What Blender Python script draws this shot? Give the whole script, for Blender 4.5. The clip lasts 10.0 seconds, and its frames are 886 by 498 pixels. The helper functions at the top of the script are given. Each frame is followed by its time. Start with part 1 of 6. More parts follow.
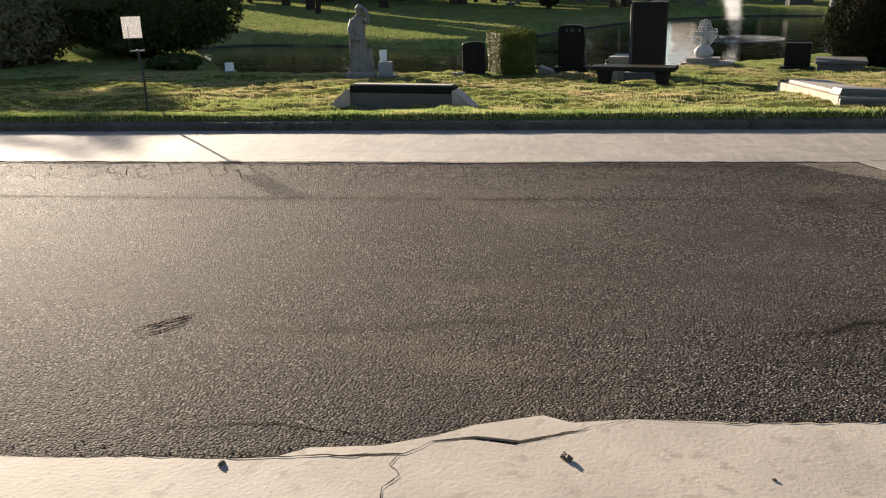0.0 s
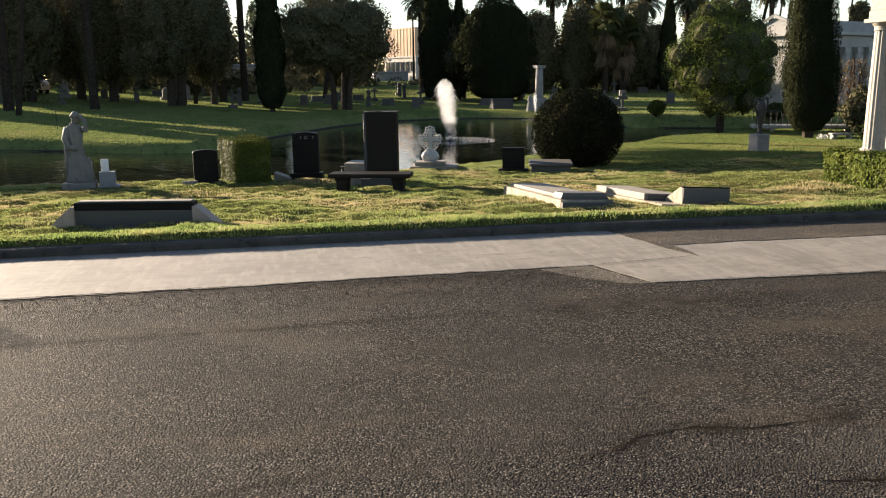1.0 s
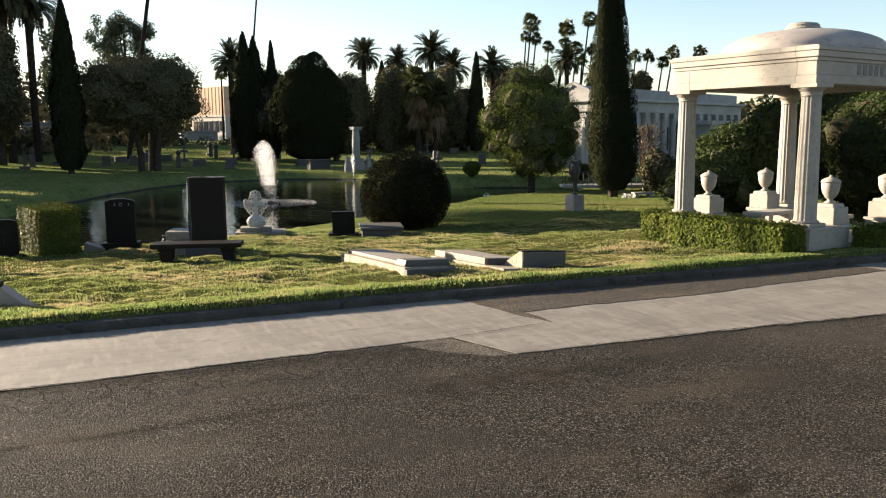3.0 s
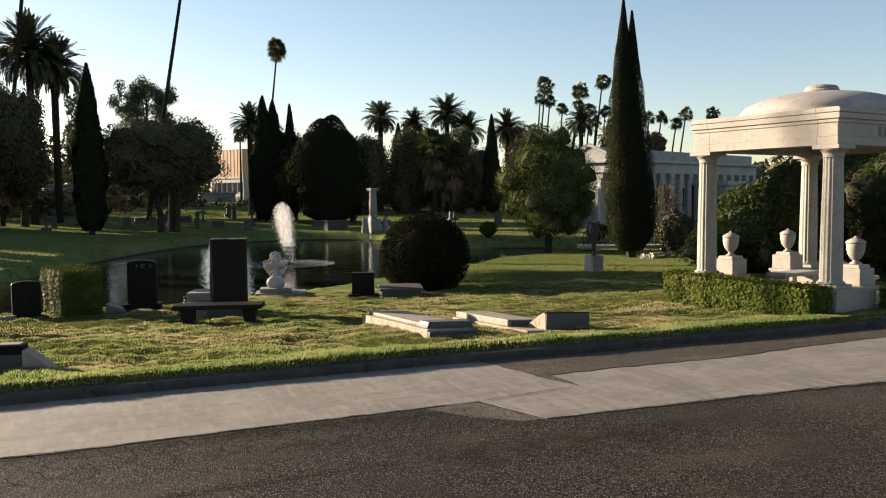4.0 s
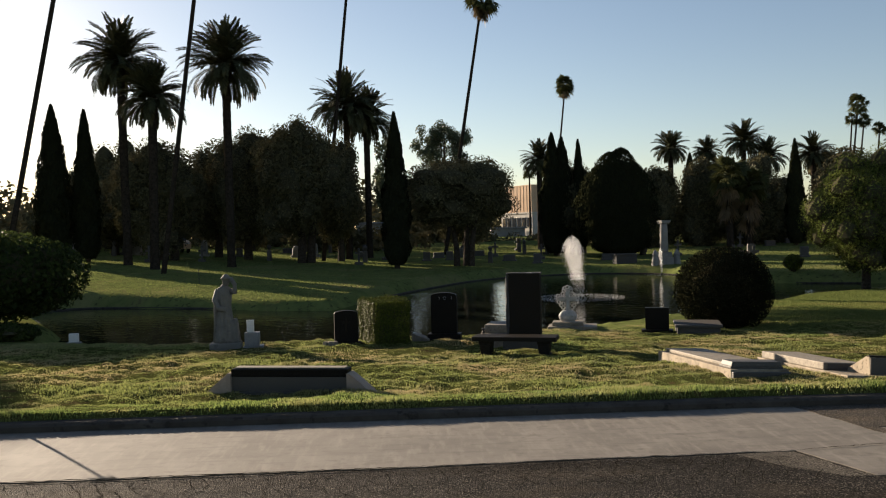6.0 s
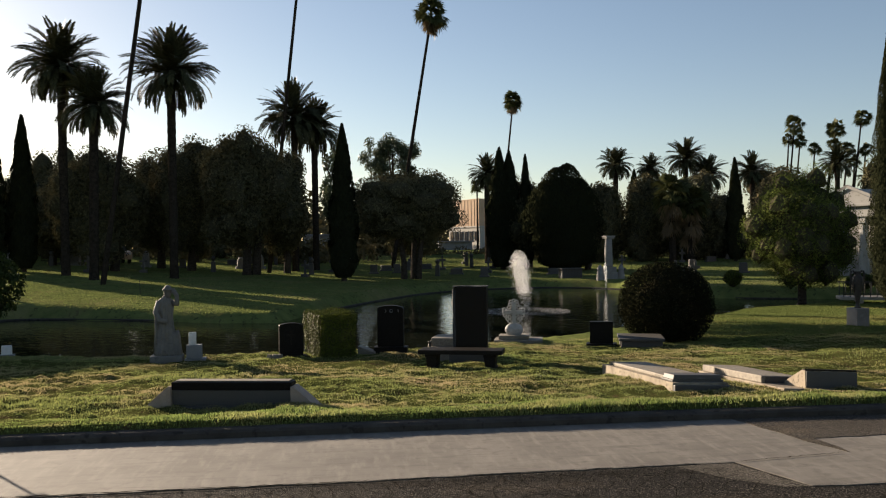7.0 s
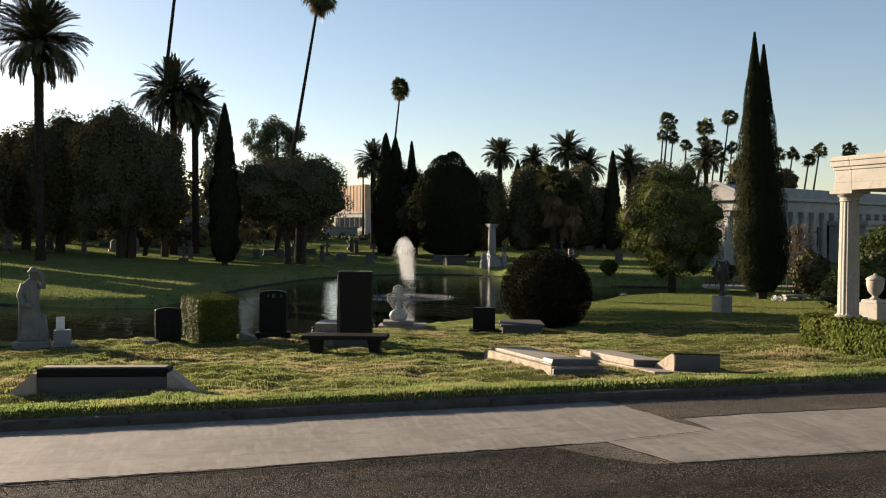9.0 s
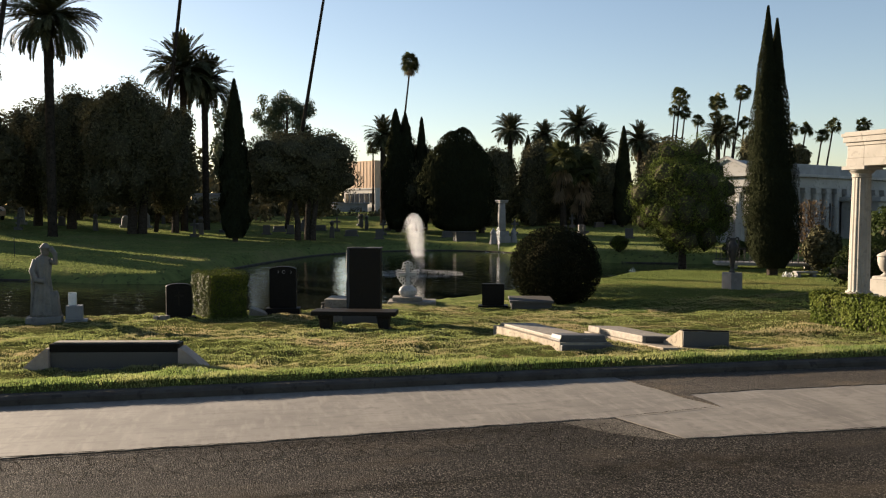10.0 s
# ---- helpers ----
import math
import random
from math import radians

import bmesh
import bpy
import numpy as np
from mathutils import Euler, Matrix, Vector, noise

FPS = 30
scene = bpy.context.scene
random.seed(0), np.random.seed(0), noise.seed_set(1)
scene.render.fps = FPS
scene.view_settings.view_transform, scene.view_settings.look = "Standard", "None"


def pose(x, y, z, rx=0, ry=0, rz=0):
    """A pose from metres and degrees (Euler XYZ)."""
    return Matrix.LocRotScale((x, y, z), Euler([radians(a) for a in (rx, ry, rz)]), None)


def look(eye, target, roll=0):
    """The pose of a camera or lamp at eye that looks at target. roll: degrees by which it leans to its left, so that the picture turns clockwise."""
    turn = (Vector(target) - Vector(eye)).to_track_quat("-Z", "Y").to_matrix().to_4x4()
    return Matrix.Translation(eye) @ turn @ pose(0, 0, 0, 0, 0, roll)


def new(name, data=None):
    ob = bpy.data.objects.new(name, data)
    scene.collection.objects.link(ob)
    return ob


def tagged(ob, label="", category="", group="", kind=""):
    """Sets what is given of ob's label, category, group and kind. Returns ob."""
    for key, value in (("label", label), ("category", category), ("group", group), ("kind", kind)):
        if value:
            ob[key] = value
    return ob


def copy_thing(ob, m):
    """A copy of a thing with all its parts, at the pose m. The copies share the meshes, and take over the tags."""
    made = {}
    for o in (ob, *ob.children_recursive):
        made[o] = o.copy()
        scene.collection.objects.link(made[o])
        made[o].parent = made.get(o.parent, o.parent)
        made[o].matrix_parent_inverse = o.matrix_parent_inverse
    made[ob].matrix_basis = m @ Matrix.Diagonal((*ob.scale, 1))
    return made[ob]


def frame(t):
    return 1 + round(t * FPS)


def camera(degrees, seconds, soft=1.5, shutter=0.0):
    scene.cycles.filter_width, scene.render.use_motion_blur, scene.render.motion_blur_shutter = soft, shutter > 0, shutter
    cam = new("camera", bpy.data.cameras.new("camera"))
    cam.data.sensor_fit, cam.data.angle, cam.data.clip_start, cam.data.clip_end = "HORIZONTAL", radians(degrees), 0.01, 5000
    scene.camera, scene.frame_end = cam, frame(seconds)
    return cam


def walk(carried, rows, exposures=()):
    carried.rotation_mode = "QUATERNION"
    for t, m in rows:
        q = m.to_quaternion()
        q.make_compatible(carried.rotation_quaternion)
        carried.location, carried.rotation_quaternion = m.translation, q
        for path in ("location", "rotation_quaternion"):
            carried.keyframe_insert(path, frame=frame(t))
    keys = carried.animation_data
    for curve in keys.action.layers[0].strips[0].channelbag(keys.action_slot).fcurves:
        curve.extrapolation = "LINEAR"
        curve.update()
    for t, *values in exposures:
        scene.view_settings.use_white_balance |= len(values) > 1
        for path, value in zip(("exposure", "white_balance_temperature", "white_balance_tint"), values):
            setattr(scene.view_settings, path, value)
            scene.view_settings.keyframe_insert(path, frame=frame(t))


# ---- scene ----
from mathutils.geometry import tessellate_polygon

cam = camera(56.5, 10.0, 1.15)


PATH = [
    (0, (0.685, -0.687, 1.425), (0.392, 1.193, 0.808), -1.7),
    (0.5, (0.575, -0.556, 1.503), (0.552, 1.372, 0.973), -1.0),
    (1, (0.454, -0.454, 1.577), (0.806, 1.472, 1.168), -0.7),
    (1.5, (0.33, -0.344, 1.609), (1.028, 1.497, 1.256), -1.0),
    (2, (0.317, -0.203, 1.617), (1.113, 1.598, 1.273), -0.3),
    (2.5, (0.286, -0.103, 1.647), (1.07, 1.707, 1.322), -0.3),
    (3.8, (0.112, -0.066, 1.68), (0.905, 1.763, 1.519), -0.7),
    (4, (0.128, -0.019, 1.683), (0.889, 1.826, 1.553), -0.5),
    (4.5, (0.104, 0.005, 1.693), (0.709, 1.91, 1.618), -0.4),
    (5, (0.067, 0.0, 1.689), (0.432, 1.966, 1.633), -0.9),
    (5.5, (0.033, -0.012, 1.701), (0.183, 1.981, 1.654), -1.3),
    (5.7, (0.017, -0.046, 1.7), (0.11, 1.951, 1.657), -1.4),
    (6.8, (0.028, -0.028, 1.696), (0.19, 1.966, 1.68), -0.9),
    (7, (0.024, -0.029, 1.693), (0.246, 1.959, 1.685), -0.8),
    (7.5, (0.027, -0.021, 1.691), (0.38, 1.948, 1.697), -0.6),
    (8, (0.023, -0.026, 1.684), (0.47, 1.924, 1.687), -0.6),
    (8.5, (0.028, -0.015, 1.684), (0.525, 1.922, 1.666), -0.4),
    (9, (0.016, -0.024, 1.678), (0.511, 1.913, 1.636), 0.2),
    (9.5, (0.014, -0.045, 1.677), (0.491, 1.896, 1.615), 0.4),
    (10, (0.031, -0.031, 1.68), (0.502, 1.91, 1.58), 0.2),
]
EXPOSURES = [(0.0, 2.2, 6950, 16), (0.5, 2.52, 6950, 16), (1.0, 2.32, 7050, 16), (1.5, 2.04, 7050, 16), (2.0, 2.2, 7000, 14), (2.5, 2.38, 7050, 14), (4.0, 1.92, 7250, 16), (5.0, 1.54, 7300, 16), (5.7, 1.44, 7300, 16), (7.0, 1.44, 7250, 16), (8.0, 1.58, 7250, 16), (9.0, 1.72, 7250, 16), (10.0, 1.76, 7250, 16)]
walk(cam, [(t, look(eye, target, roll)) for t, eye, target, roll in PATH], EXPOSURES)

# ---- daylight ----
SUN_SIDE, SUN_HEIGHT = 40.0, 14.0     # degrees to the left of +y, and above the horizon
world = bpy.data.worlds.new("sky")
scene.world = world
world.use_nodes = True
wn = world.node_tree
sky = wn.nodes.new("ShaderNodeTexSky")
sky.sky_type, sky.sun_disc = "NISHITA", False
sky.sun_elevation, sky.sun_rotation = radians(SUN_HEIGHT), radians(-SUN_SIDE)
sky.air_density, sky.dust_density, sky.ozone_density = 0.95, 0.45, 1.9
wn.links.new(sky.outputs[0], wn.nodes["Background"].inputs[0])
wn.nodes["Background"].inputs[1].default_value = 0.054
sun = new("sun", bpy.data.lights.new("sun", "SUN"))
sun.data.energy, sun.data.angle, sun.data.color = 5.0, radians(0.6), (1.0, 0.89, 0.72)
_a, _e = radians(SUN_SIDE), radians(SUN_HEIGHT)
sun.matrix_world = look((-math.sin(_a) * math.cos(_e) * 90, math.cos(_a) * math.cos(_e) * 90, math.sin(_e) * 90), (0, 0, 0))


# ---- materials ----
def node(t, kind, **inputs):
    n = t.nodes.new(kind)
    for k, v in inputs.items():
        n.inputs[k.replace("_", " ")].default_value = v
    return n


def noise_of(t, coord, scale, detail=4.0, rough=0.6):
    n = node(t, "ShaderNodeTexNoise", Scale=scale, Detail=detail, Roughness=rough)
    t.links.new(coord, n.inputs["Vector"])
    return n.outputs["Fac"]


def ramp(t, fac, a, b):
    n = node(t, "ShaderNodeMapRange", From_Min=a, From_Max=b)
    t.links.new(fac, n.inputs["Value"])
    return n.outputs["Result"]


def blend(t, fac, a, b):
    n = t.nodes.new("ShaderNodeMix")
    n.data_type = "RGBA"
    for v, i in ((fac, 0), (a, 6), (b, 7)):
        if isinstance(v, (tuple, list)):
            n.inputs[i].default_value = (*v, 1.0)
        elif isinstance(v, float):
            n.inputs[i].default_value = v
        else:
            t.links.new(v, n.inputs[i])
    return n.outputs[2]


def surface(name, c1, c2, scale=3.0, rough=0.7, bump=0.2, bscale=60.0, spots=None, sscale=30.0, stain=None, tscale=0.7, metal=0.0, edge=(0.58, 0.68), dist=0.004, streak=False, spec=0.5):
    """A weathered solid: two tones, small spots, large stains and fine relief."""
    m = bpy.data.materials.new(name)
    m.use_nodes = True
    t = m.node_tree
    bsdf = t.nodes["Principled BSDF"]
    co = t.nodes.new("ShaderNodeTexCoord").outputs["Object"]
    col = blend(t, ramp(t, noise_of(t, co, scale), 0.35, 0.65), c1, c2)
    if spots:
        col = blend(t, ramp(t, noise_of(t, co, sscale, 2.0), *edge), col, spots)
    if stain:
        col = blend(t, ramp(t, noise_of(t, co, tscale, 5.0, 0.65), 0.5, 0.72), col, stain)
    if streak:   # broom marks drawn across the slab
        mp = t.nodes.new("ShaderNodeMapping")
        mp.inputs["Scale"].default_value = (9.0, 1.6, 1.0)
        mp.inputs["Rotation"].default_value = (0, 0, 0.35)
        t.links.new(co, mp.inputs["Vector"])
        col = blend(t, ramp(t, noise_of(t, mp.outputs[0], 1.6, 4.0), 0.50, 0.78), col, tuple(1.22 * c for c in c2))
        mp2 = t.nodes.new("ShaderNodeMapping")
        mp2.inputs["Scale"].default_value = (1.2, 10.0, 1.0)
        mp2.inputs["Rotation"].default_value = (0, 0, -0.06)
        t.links.new(co, mp2.inputs["Vector"])
        col = blend(t, ramp(t, noise_of(t, mp2.outputs[0], 1.3, 6.0, 0.7), 0.52, 0.80), col, tuple(0.62 * c for c in c1))
    t.links.new(col, bsdf.inputs["Base Color"])
    bsdf.inputs["Roughness"].default_value, bsdf.inputs["Metallic"].default_value = rough, metal
    bsdf.inputs["Specular IOR Level"].default_value = spec
    if bump:
        b = node(t, "ShaderNodeBump", Strength=bump, Distance=dist)
        t.links.new(noise_of(t, co, bscale, 3.0), b.inputs["Height"])
        t.links.new(b.outputs[0], bsdf.inputs["Normal"])
    return m


def leafy(name, c1, c2, c3=None, scale=0.6, through_light=0.35, rough=0.5, gloss=0.12, edge=(0.5, 0.62)):
    """Leaves and blades: a glossy front, with light coming through."""
    m = bpy.data.materials.new(name)
    m.use_nodes = True
    t = m.node_tree
    t.nodes.remove(t.nodes["Principled BSDF"])
    co = t.nodes.new("ShaderNodeTexCoord").outputs["Object"]
    geo = t.nodes.new("ShaderNodeNewGeometry")
    col = blend(t, geo.outputs["Random Per Island"], c1, c2)
    if c3:
        col = blend(t, ramp(t, noise_of(t, co, scale, 5.0, 0.65), *edge), col, c3)
    p = node(t, "ShaderNodeBsdfPrincipled", Roughness=rough)
    p.inputs["Specular IOR Level"].default_value = gloss
    tr = t.nodes.new("ShaderNodeBsdfTranslucent")
    mix = node(t, "ShaderNodeMixShader", Fac=through_light)
    t.links.new(col, p.inputs["Base Color"])
    t.links.new(col, tr.inputs["Color"])
    t.links.new(p.outputs[0], mix.inputs[1])
    t.links.new(tr.outputs[0], mix.inputs[2])
    t.links.new(mix.outputs[0], t.nodes["Material Output"].inputs["Surface"])
    return m


def aggregate(name, dark, mid, pale, scale, rough, bump, dist):
    """Rolled asphalt: stones of mixed tone set in bitumen."""
    m = bpy.data.materials.new(name)
    m.use_nodes = True
    t = m.node_tree
    bsdf = t.nodes["Principled BSDF"]
    co = t.nodes.new("ShaderNodeTexCoord").outputs["Object"]
    warp = node(t, "ShaderNodeTexVoronoi", Scale=scale)
    t.links.new(co, warp.inputs["Vector"])
    tone = t.nodes.new("ShaderNodeSeparateColor")
    t.links.new(warp.outputs["Color"], tone.inputs[0])
    col = blend(t, ramp(t, tone.outputs[0], 0.1, 0.75), dark, mid)
    col = blend(t, ramp(t, tone.outputs[1], 0.66, 0.98), col, pale)
    col = blend(t, ramp(t, warp.outputs["Distance"], 0.35, 0.75), col, tuple(0.35 * c for c in dark))
    col = blend(t, ramp(t, noise_of(t, co, 0.8, 5.0, 0.65), 0.48, 0.75), col, tuple(0.55 * c for c in mid))
    col = blend(t, ramp(t, noise_of(t, co, 0.33, 6.0, 0.7), 0.50, 1.05), col, tuple(0.55 * c for c in pale))
    mp = t.nodes.new("ShaderNodeMapping")   # wheel wear drawn out along the road
    mp.inputs["Scale"].default_value = (0.30, 2.4, 1.0)
    t.links.new(co, mp.inputs["Vector"])
    col = blend(t, ramp(t, noise_of(t, mp.outputs[0], 1.0, 6.0, 0.65), 0.48, 0.86), col, tuple(0.45 * c for c in mid))
    mp2 = t.nodes.new("ShaderNodeMapping")
    mp2.inputs["Location"].default_value = (7.0, 3.0, 0.0)
    mp2.inputs["Scale"].default_value = (0.5, 1.2, 1.0)
    t.links.new(co, mp2.inputs["Vector"])
    col = blend(t, ramp(t, noise_of(t, mp2.outputs[0], 1.3, 7.0, 0.7), 0.52, 0.9), col, (1.5 * mid[0], 1.32 * mid[1], 1.05 * mid[2]))
    t.links.new(col, bsdf.inputs["Base Color"])
    bsdf.inputs["Roughness"].default_value = rough
    bsdf.inputs["Specular IOR Level"].default_value = 0.04
    b = node(t, "ShaderNodeBump", Strength=bump, Distance=dist)
    b.invert = True
    t.links.new(warp.outputs["Distance"], b.inputs["Height"])
    b2 = node(t, "ShaderNodeBump", Strength=0.6, Distance=0.005)
    t.links.new(noise_of(t, co, scale * 0.45, 3.0), b2.inputs["Height"])
    t.links.new(b.outputs[0], b2.inputs["Normal"])
    t.links.new(b2.outputs[0], bsdf.inputs["Normal"])
    return m


ASPHALT = aggregate("asphalt", (0.0136, 0.0120, 0.0104), (0.0468, 0.0416, 0.0362), (0.184, 0.162, 0.136), 105.0, 0.8, 1.0, 0.011)
PATCH = aggregate("old_asphalt", (0.055, 0.048, 0.040), (0.094, 0.082, 0.068), (0.19, 0.166, 0.138), 80.0, 0.75, 0.9, 0.008)
WORN = aggregate("worn_asphalt", (0.070, 0.061, 0.050), (0.160, 0.142, 0.117), (0.28, 0.246, 0.205), 90.0, 0.85, 0.7, 0.006)
CONCRETE = surface("gutter_concrete", (0.108, 0.096, 0.080), (0.152, 0.136, 0.115), 2.2, 0.85, 0.35, 70.0, (0.088, 0.077, 0.063), 9.0, (0.084, 0.073, 0.061), 1.2, edge=(0.54, 0.75), streak=True)
PAVING = surface("pavement_concrete", (0.195, 0.171, 0.139), (0.25, 0.222, 0.182), 3.0, 0.85, 0.4, 60.0, (0.17, 0.145, 0.115), 14.0, (0.20, 0.175, 0.14), 0.9)
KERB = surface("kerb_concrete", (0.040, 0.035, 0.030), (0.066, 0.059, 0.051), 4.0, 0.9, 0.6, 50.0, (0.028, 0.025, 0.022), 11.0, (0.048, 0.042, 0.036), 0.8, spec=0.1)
CRACK = surface("crack_dirt", (0.008, 0.007, 0.006), (0.020, 0.017, 0.014), 30.0, 1.0, 0.0, spec=0.0)
SOIL = surface("turf_soil", (0.046, 0.055, 0.016), (0.076, 0.076, 0.026), 1.1, 0.95, 1.0, 30.0, (0.066, 0.050, 0.024), 7.0, (0.055, 0.066, 0.018), 0.16, dist=0.03, spec=0.0)
# mown turf lightened in colour to stand in for blades catching low sun
MOWN_BRIGHT = surface("sun_bright_mown_turf", (0.086, 0.108, 0.036), (0.136, 0.156, 0.053), 1.6, 0.95, 1.0, 14.0, (0.056, 0.064, 0.027), 5.0, (0.175, 0.155, 0.070), 0.22, dist=0.04, spec=0.0)
BLADE = leafy("grass_blades", (0.072, 0.090, 0.030), (0.265, 0.296, 0.098), (0.32, 0.258, 0.140), 0.55, 0.46, edge=(0.46, 0.62))
BLADE_LUSH = leafy("lush_grass_blades", (0.058, 0.088, 0.027), (0.235, 0.295, 0.088), (0.27, 0.27, 0.108), 1.6, 0.5, edge=(0.5, 0.65))
BLADE_FAR = leafy("far_grass_blades", (0.092, 0.116, 0.038), (0.150, 0.182, 0.060), (0.19, 0.178, 0.070), 0.25, 0.35, gloss=0.0, edge=(0.52, 0.7))
BLACK = surface("black_granite", (0.0078, 0.0068, 0.0058), (0.014, 0.0122, 0.0105), 60.0, 0.45, 0.05, 200.0, (0.022, 0.022, 0.022), 170.0, spec=0.04)
SLATE = surface("dark_speckled_granite", (0.0130, 0.0108, 0.0085), (0.022, 0.0185, 0.0150), 60.0, 0.55, 0.1, 150.0, (0.034, 0.032, 0.030), 140.0, (0.016, 0.015, 0.014), 5.0, spec=0.03)
ROCK = surface("rough_black_granite", (0.03, 0.03, 0.031), (0.06, 0.06, 0.06), 25.0, 0.8, 1.0, 22.0, (0.13, 0.13, 0.13), 60.0, dist=0.02)
GREY = surface("grey_granite", (0.13, 0.13, 0.132), (0.20, 0.20, 0.20), 120.0, 0.55, 0.2, 120.0, (0.07, 0.07, 0.072), 160.0, (0.11, 0.107, 0.10), 1.8)
DARKGREY = surface("dark_grey_granite", (0.036, 0.032, 0.029), (0.060, 0.054, 0.048), 110.0, 0.6, 0.2, 120.0, (0.025, 0.025, 0.024), 150.0, (0.04, 0.038, 0.036), 2.0)
TAN = surface("weathered_tan_granite", (0.205, 0.170, 0.125), (0.275, 0.230, 0.172), 6.0, 0.8, 0.5, 80.0, (0.10, 0.083, 0.062), 22.0, (0.115, 0.096, 0.073), 2.6, spec=0.2)
PINK = surface("pinkish_granite", (0.24, 0.185, 0.145), (0.31, 0.24, 0.19), 14.0, 0.7, 0.2, 90.0, (0.24, 0.18, 0.145), 60.0, (0.25, 0.19, 0.155), 2.0)
PALE = surface("pale_polished_granite", (0.180, 0.156, 0.124), (0.24, 0.210, 0.168), 18.0, 0.68, 0.15, 90.0, (0.10, 0.088, 0.073), 60.0, (0.105, 0.092, 0.073), 2.4, spec=0.25)
MARBLE = surface("white_marble", (0.50, 0.49, 0.47), (0.62, 0.61, 0.59), 5.0, 0.45, 0.15, 60.0, (0.42, 0.41, 0.39), 12.0, (0.38, 0.37, 0.35), 1.4)
LACE = surface("greyed_white_stone", (0.27, 0.26, 0.25), (0.36, 0.35, 0.335), 8.0, 0.6, 0.3, 60.0, (0.20, 0.195, 0.185), 20.0)
STATUE = surface("weathered_grey_marble", (0.105, 0.098, 0.086), (0.165, 0.154, 0.136), 6.0, 0.8, 0.6, 40.0, (0.085, 0.08, 0.072), 9.0, (0.10, 0.094, 0.085), 3.0, edge=(0.58, 0.75))
STONE = surface("cream_limestone", (0.225, 0.206, 0.176), (0.275, 0.252, 0.217), 3.0, 0.75, 0.25, 70.0, (0.19, 0.171, 0.142), 16.0, (0.19, 0.172, 0.145), 1.1)
LETTER = surface("cut_lettering", (0.10, 0.095, 0.09), (0.15, 0.14, 0.13), 20.0, 0.8, 0.0)
DOME = surface("dome_plaster", (0.249, 0.222, 0.201), (0.304, 0.271, 0.244), 3.0, 0.75, 0.3, 40.0, (0.206, 0.179, 0.163), 8.0, (0.228, 0.201, 0.185), 1.2)
TOMB = surface("mausoleum_stone", (0.23, 0.225, 0.215), (0.30, 0.295, 0.28), 1.4, 0.8, 0.2, 40.0, (0.19, 0.185, 0.175), 5.0, (0.17, 0.165, 0.155), 0.35)
GREYSTONE = surface("grey_limestone", (0.15, 0.143, 0.132), (0.205, 0.196, 0.182), 3.0, 0.8, 0.2, 40.0, (0.2, 0.195, 0.185), 8.0, (0.19, 0.185, 0.175), 1.0)
ROOF = surface("lead_roof", (0.15, 0.155, 0.165), (0.21, 0.215, 0.225), 1.5, 0.6, 0.2, 20.0)
STUCCO = surface("tan_stucco", (0.46, 0.31, 0.20), (0.52, 0.36, 0.24), 0.4, 0.9, 0.1, 10.0)
WHITEWALL = surface("white_stucco", (0.3720, 0.3480, 0.3120), (0.4200, 0.3960, 0.3600), 0.4, 0.9, 0.1, 10.0)
PANE = surface("dark_window_glass", (0.02, 0.024, 0.03), (0.03, 0.035, 0.042), 1.0, 0.08, 0.0)
BRONZE = surface("aged_bronze", (0.030, 0.027, 0.024), (0.055, 0.049, 0.043), 8.0, 0.6, 0.3, 40.0, (0.03, 0.034, 0.031), 12.0, metal=0.5)
PAINT = leafy("white_plastic_sheet", (0.50, 0.50, 0.52), (0.58, 0.58, 0.60), None, through_light=0.5, rough=0.5)
t_ = PAINT.node_tree
clear_ = node(t_, "ShaderNodeMixShader", Fac=0.8)
t_.links.new(t_.nodes["Mix Shader"].outputs[0], clear_.inputs[1])
t_.links.new(t_.nodes.new("ShaderNodeBsdfTransparent").outputs[0], clear_.inputs[2])
t_.links.new(clear_.outputs[0], t_.nodes["Material Output"].inputs["Surface"])
IRON = surface("dark_iron", (0.02, 0.02, 0.02), (0.04, 0.038, 0.036), 20.0, 0.55, 0.2, 90.0, metal=0.6)
BARK = surface("bark", (0.0330, 0.0258, 0.0198), (0.0600, 0.0480, 0.0372), 9.0, 0.95, 1.0, 18.0, (0.0210, 0.0168, 0.0132), 12.0, dist=0.03, spec=0.05)
PALMBARK = surface("palm_bark", (0.022, 0.018, 0.014), (0.042, 0.034, 0.027), 6.0, 1.0, 1.0, 14.0, (0.016, 0.013, 0.011), 9.0, dist=0.04, spec=0.0)
LEAF = leafy("dark_tree_leaf", (0.066, 0.062, 0.036), (0.098, 0.092, 0.051), (0.106, 0.094, 0.056), 0.35, through_light=0.05, gloss=0.0)
# darker than the leaves: the shade inside the growth is put into this colour
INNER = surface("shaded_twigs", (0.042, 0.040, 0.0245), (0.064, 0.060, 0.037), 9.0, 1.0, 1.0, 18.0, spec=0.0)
LEAF_LIGHT = leafy("light_tree_leaf", (0.050, 0.068, 0.019), (0.100, 0.128, 0.034), (0.15, 0.178, 0.048), 0.8, 0.36, gloss=0.0)
LEAF_GREY = leafy("eucalypt_leaf", (0.05, 0.07, 0.04), (0.085, 0.10, 0.06), None, through_light=0.25)
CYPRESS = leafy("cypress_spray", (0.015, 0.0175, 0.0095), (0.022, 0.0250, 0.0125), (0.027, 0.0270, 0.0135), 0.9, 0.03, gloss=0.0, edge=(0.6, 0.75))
PALM = leafy("palm_leaf", (0.029, 0.031, 0.017), (0.054, 0.057, 0.029), None, through_light=0.06, gloss=0.04)
FANLEAF = leafy("fan_palm_leaf", (0.035, 0.042, 0.018), (0.075, 0.080, 0.032), None, through_light=0.18, gloss=0.05)
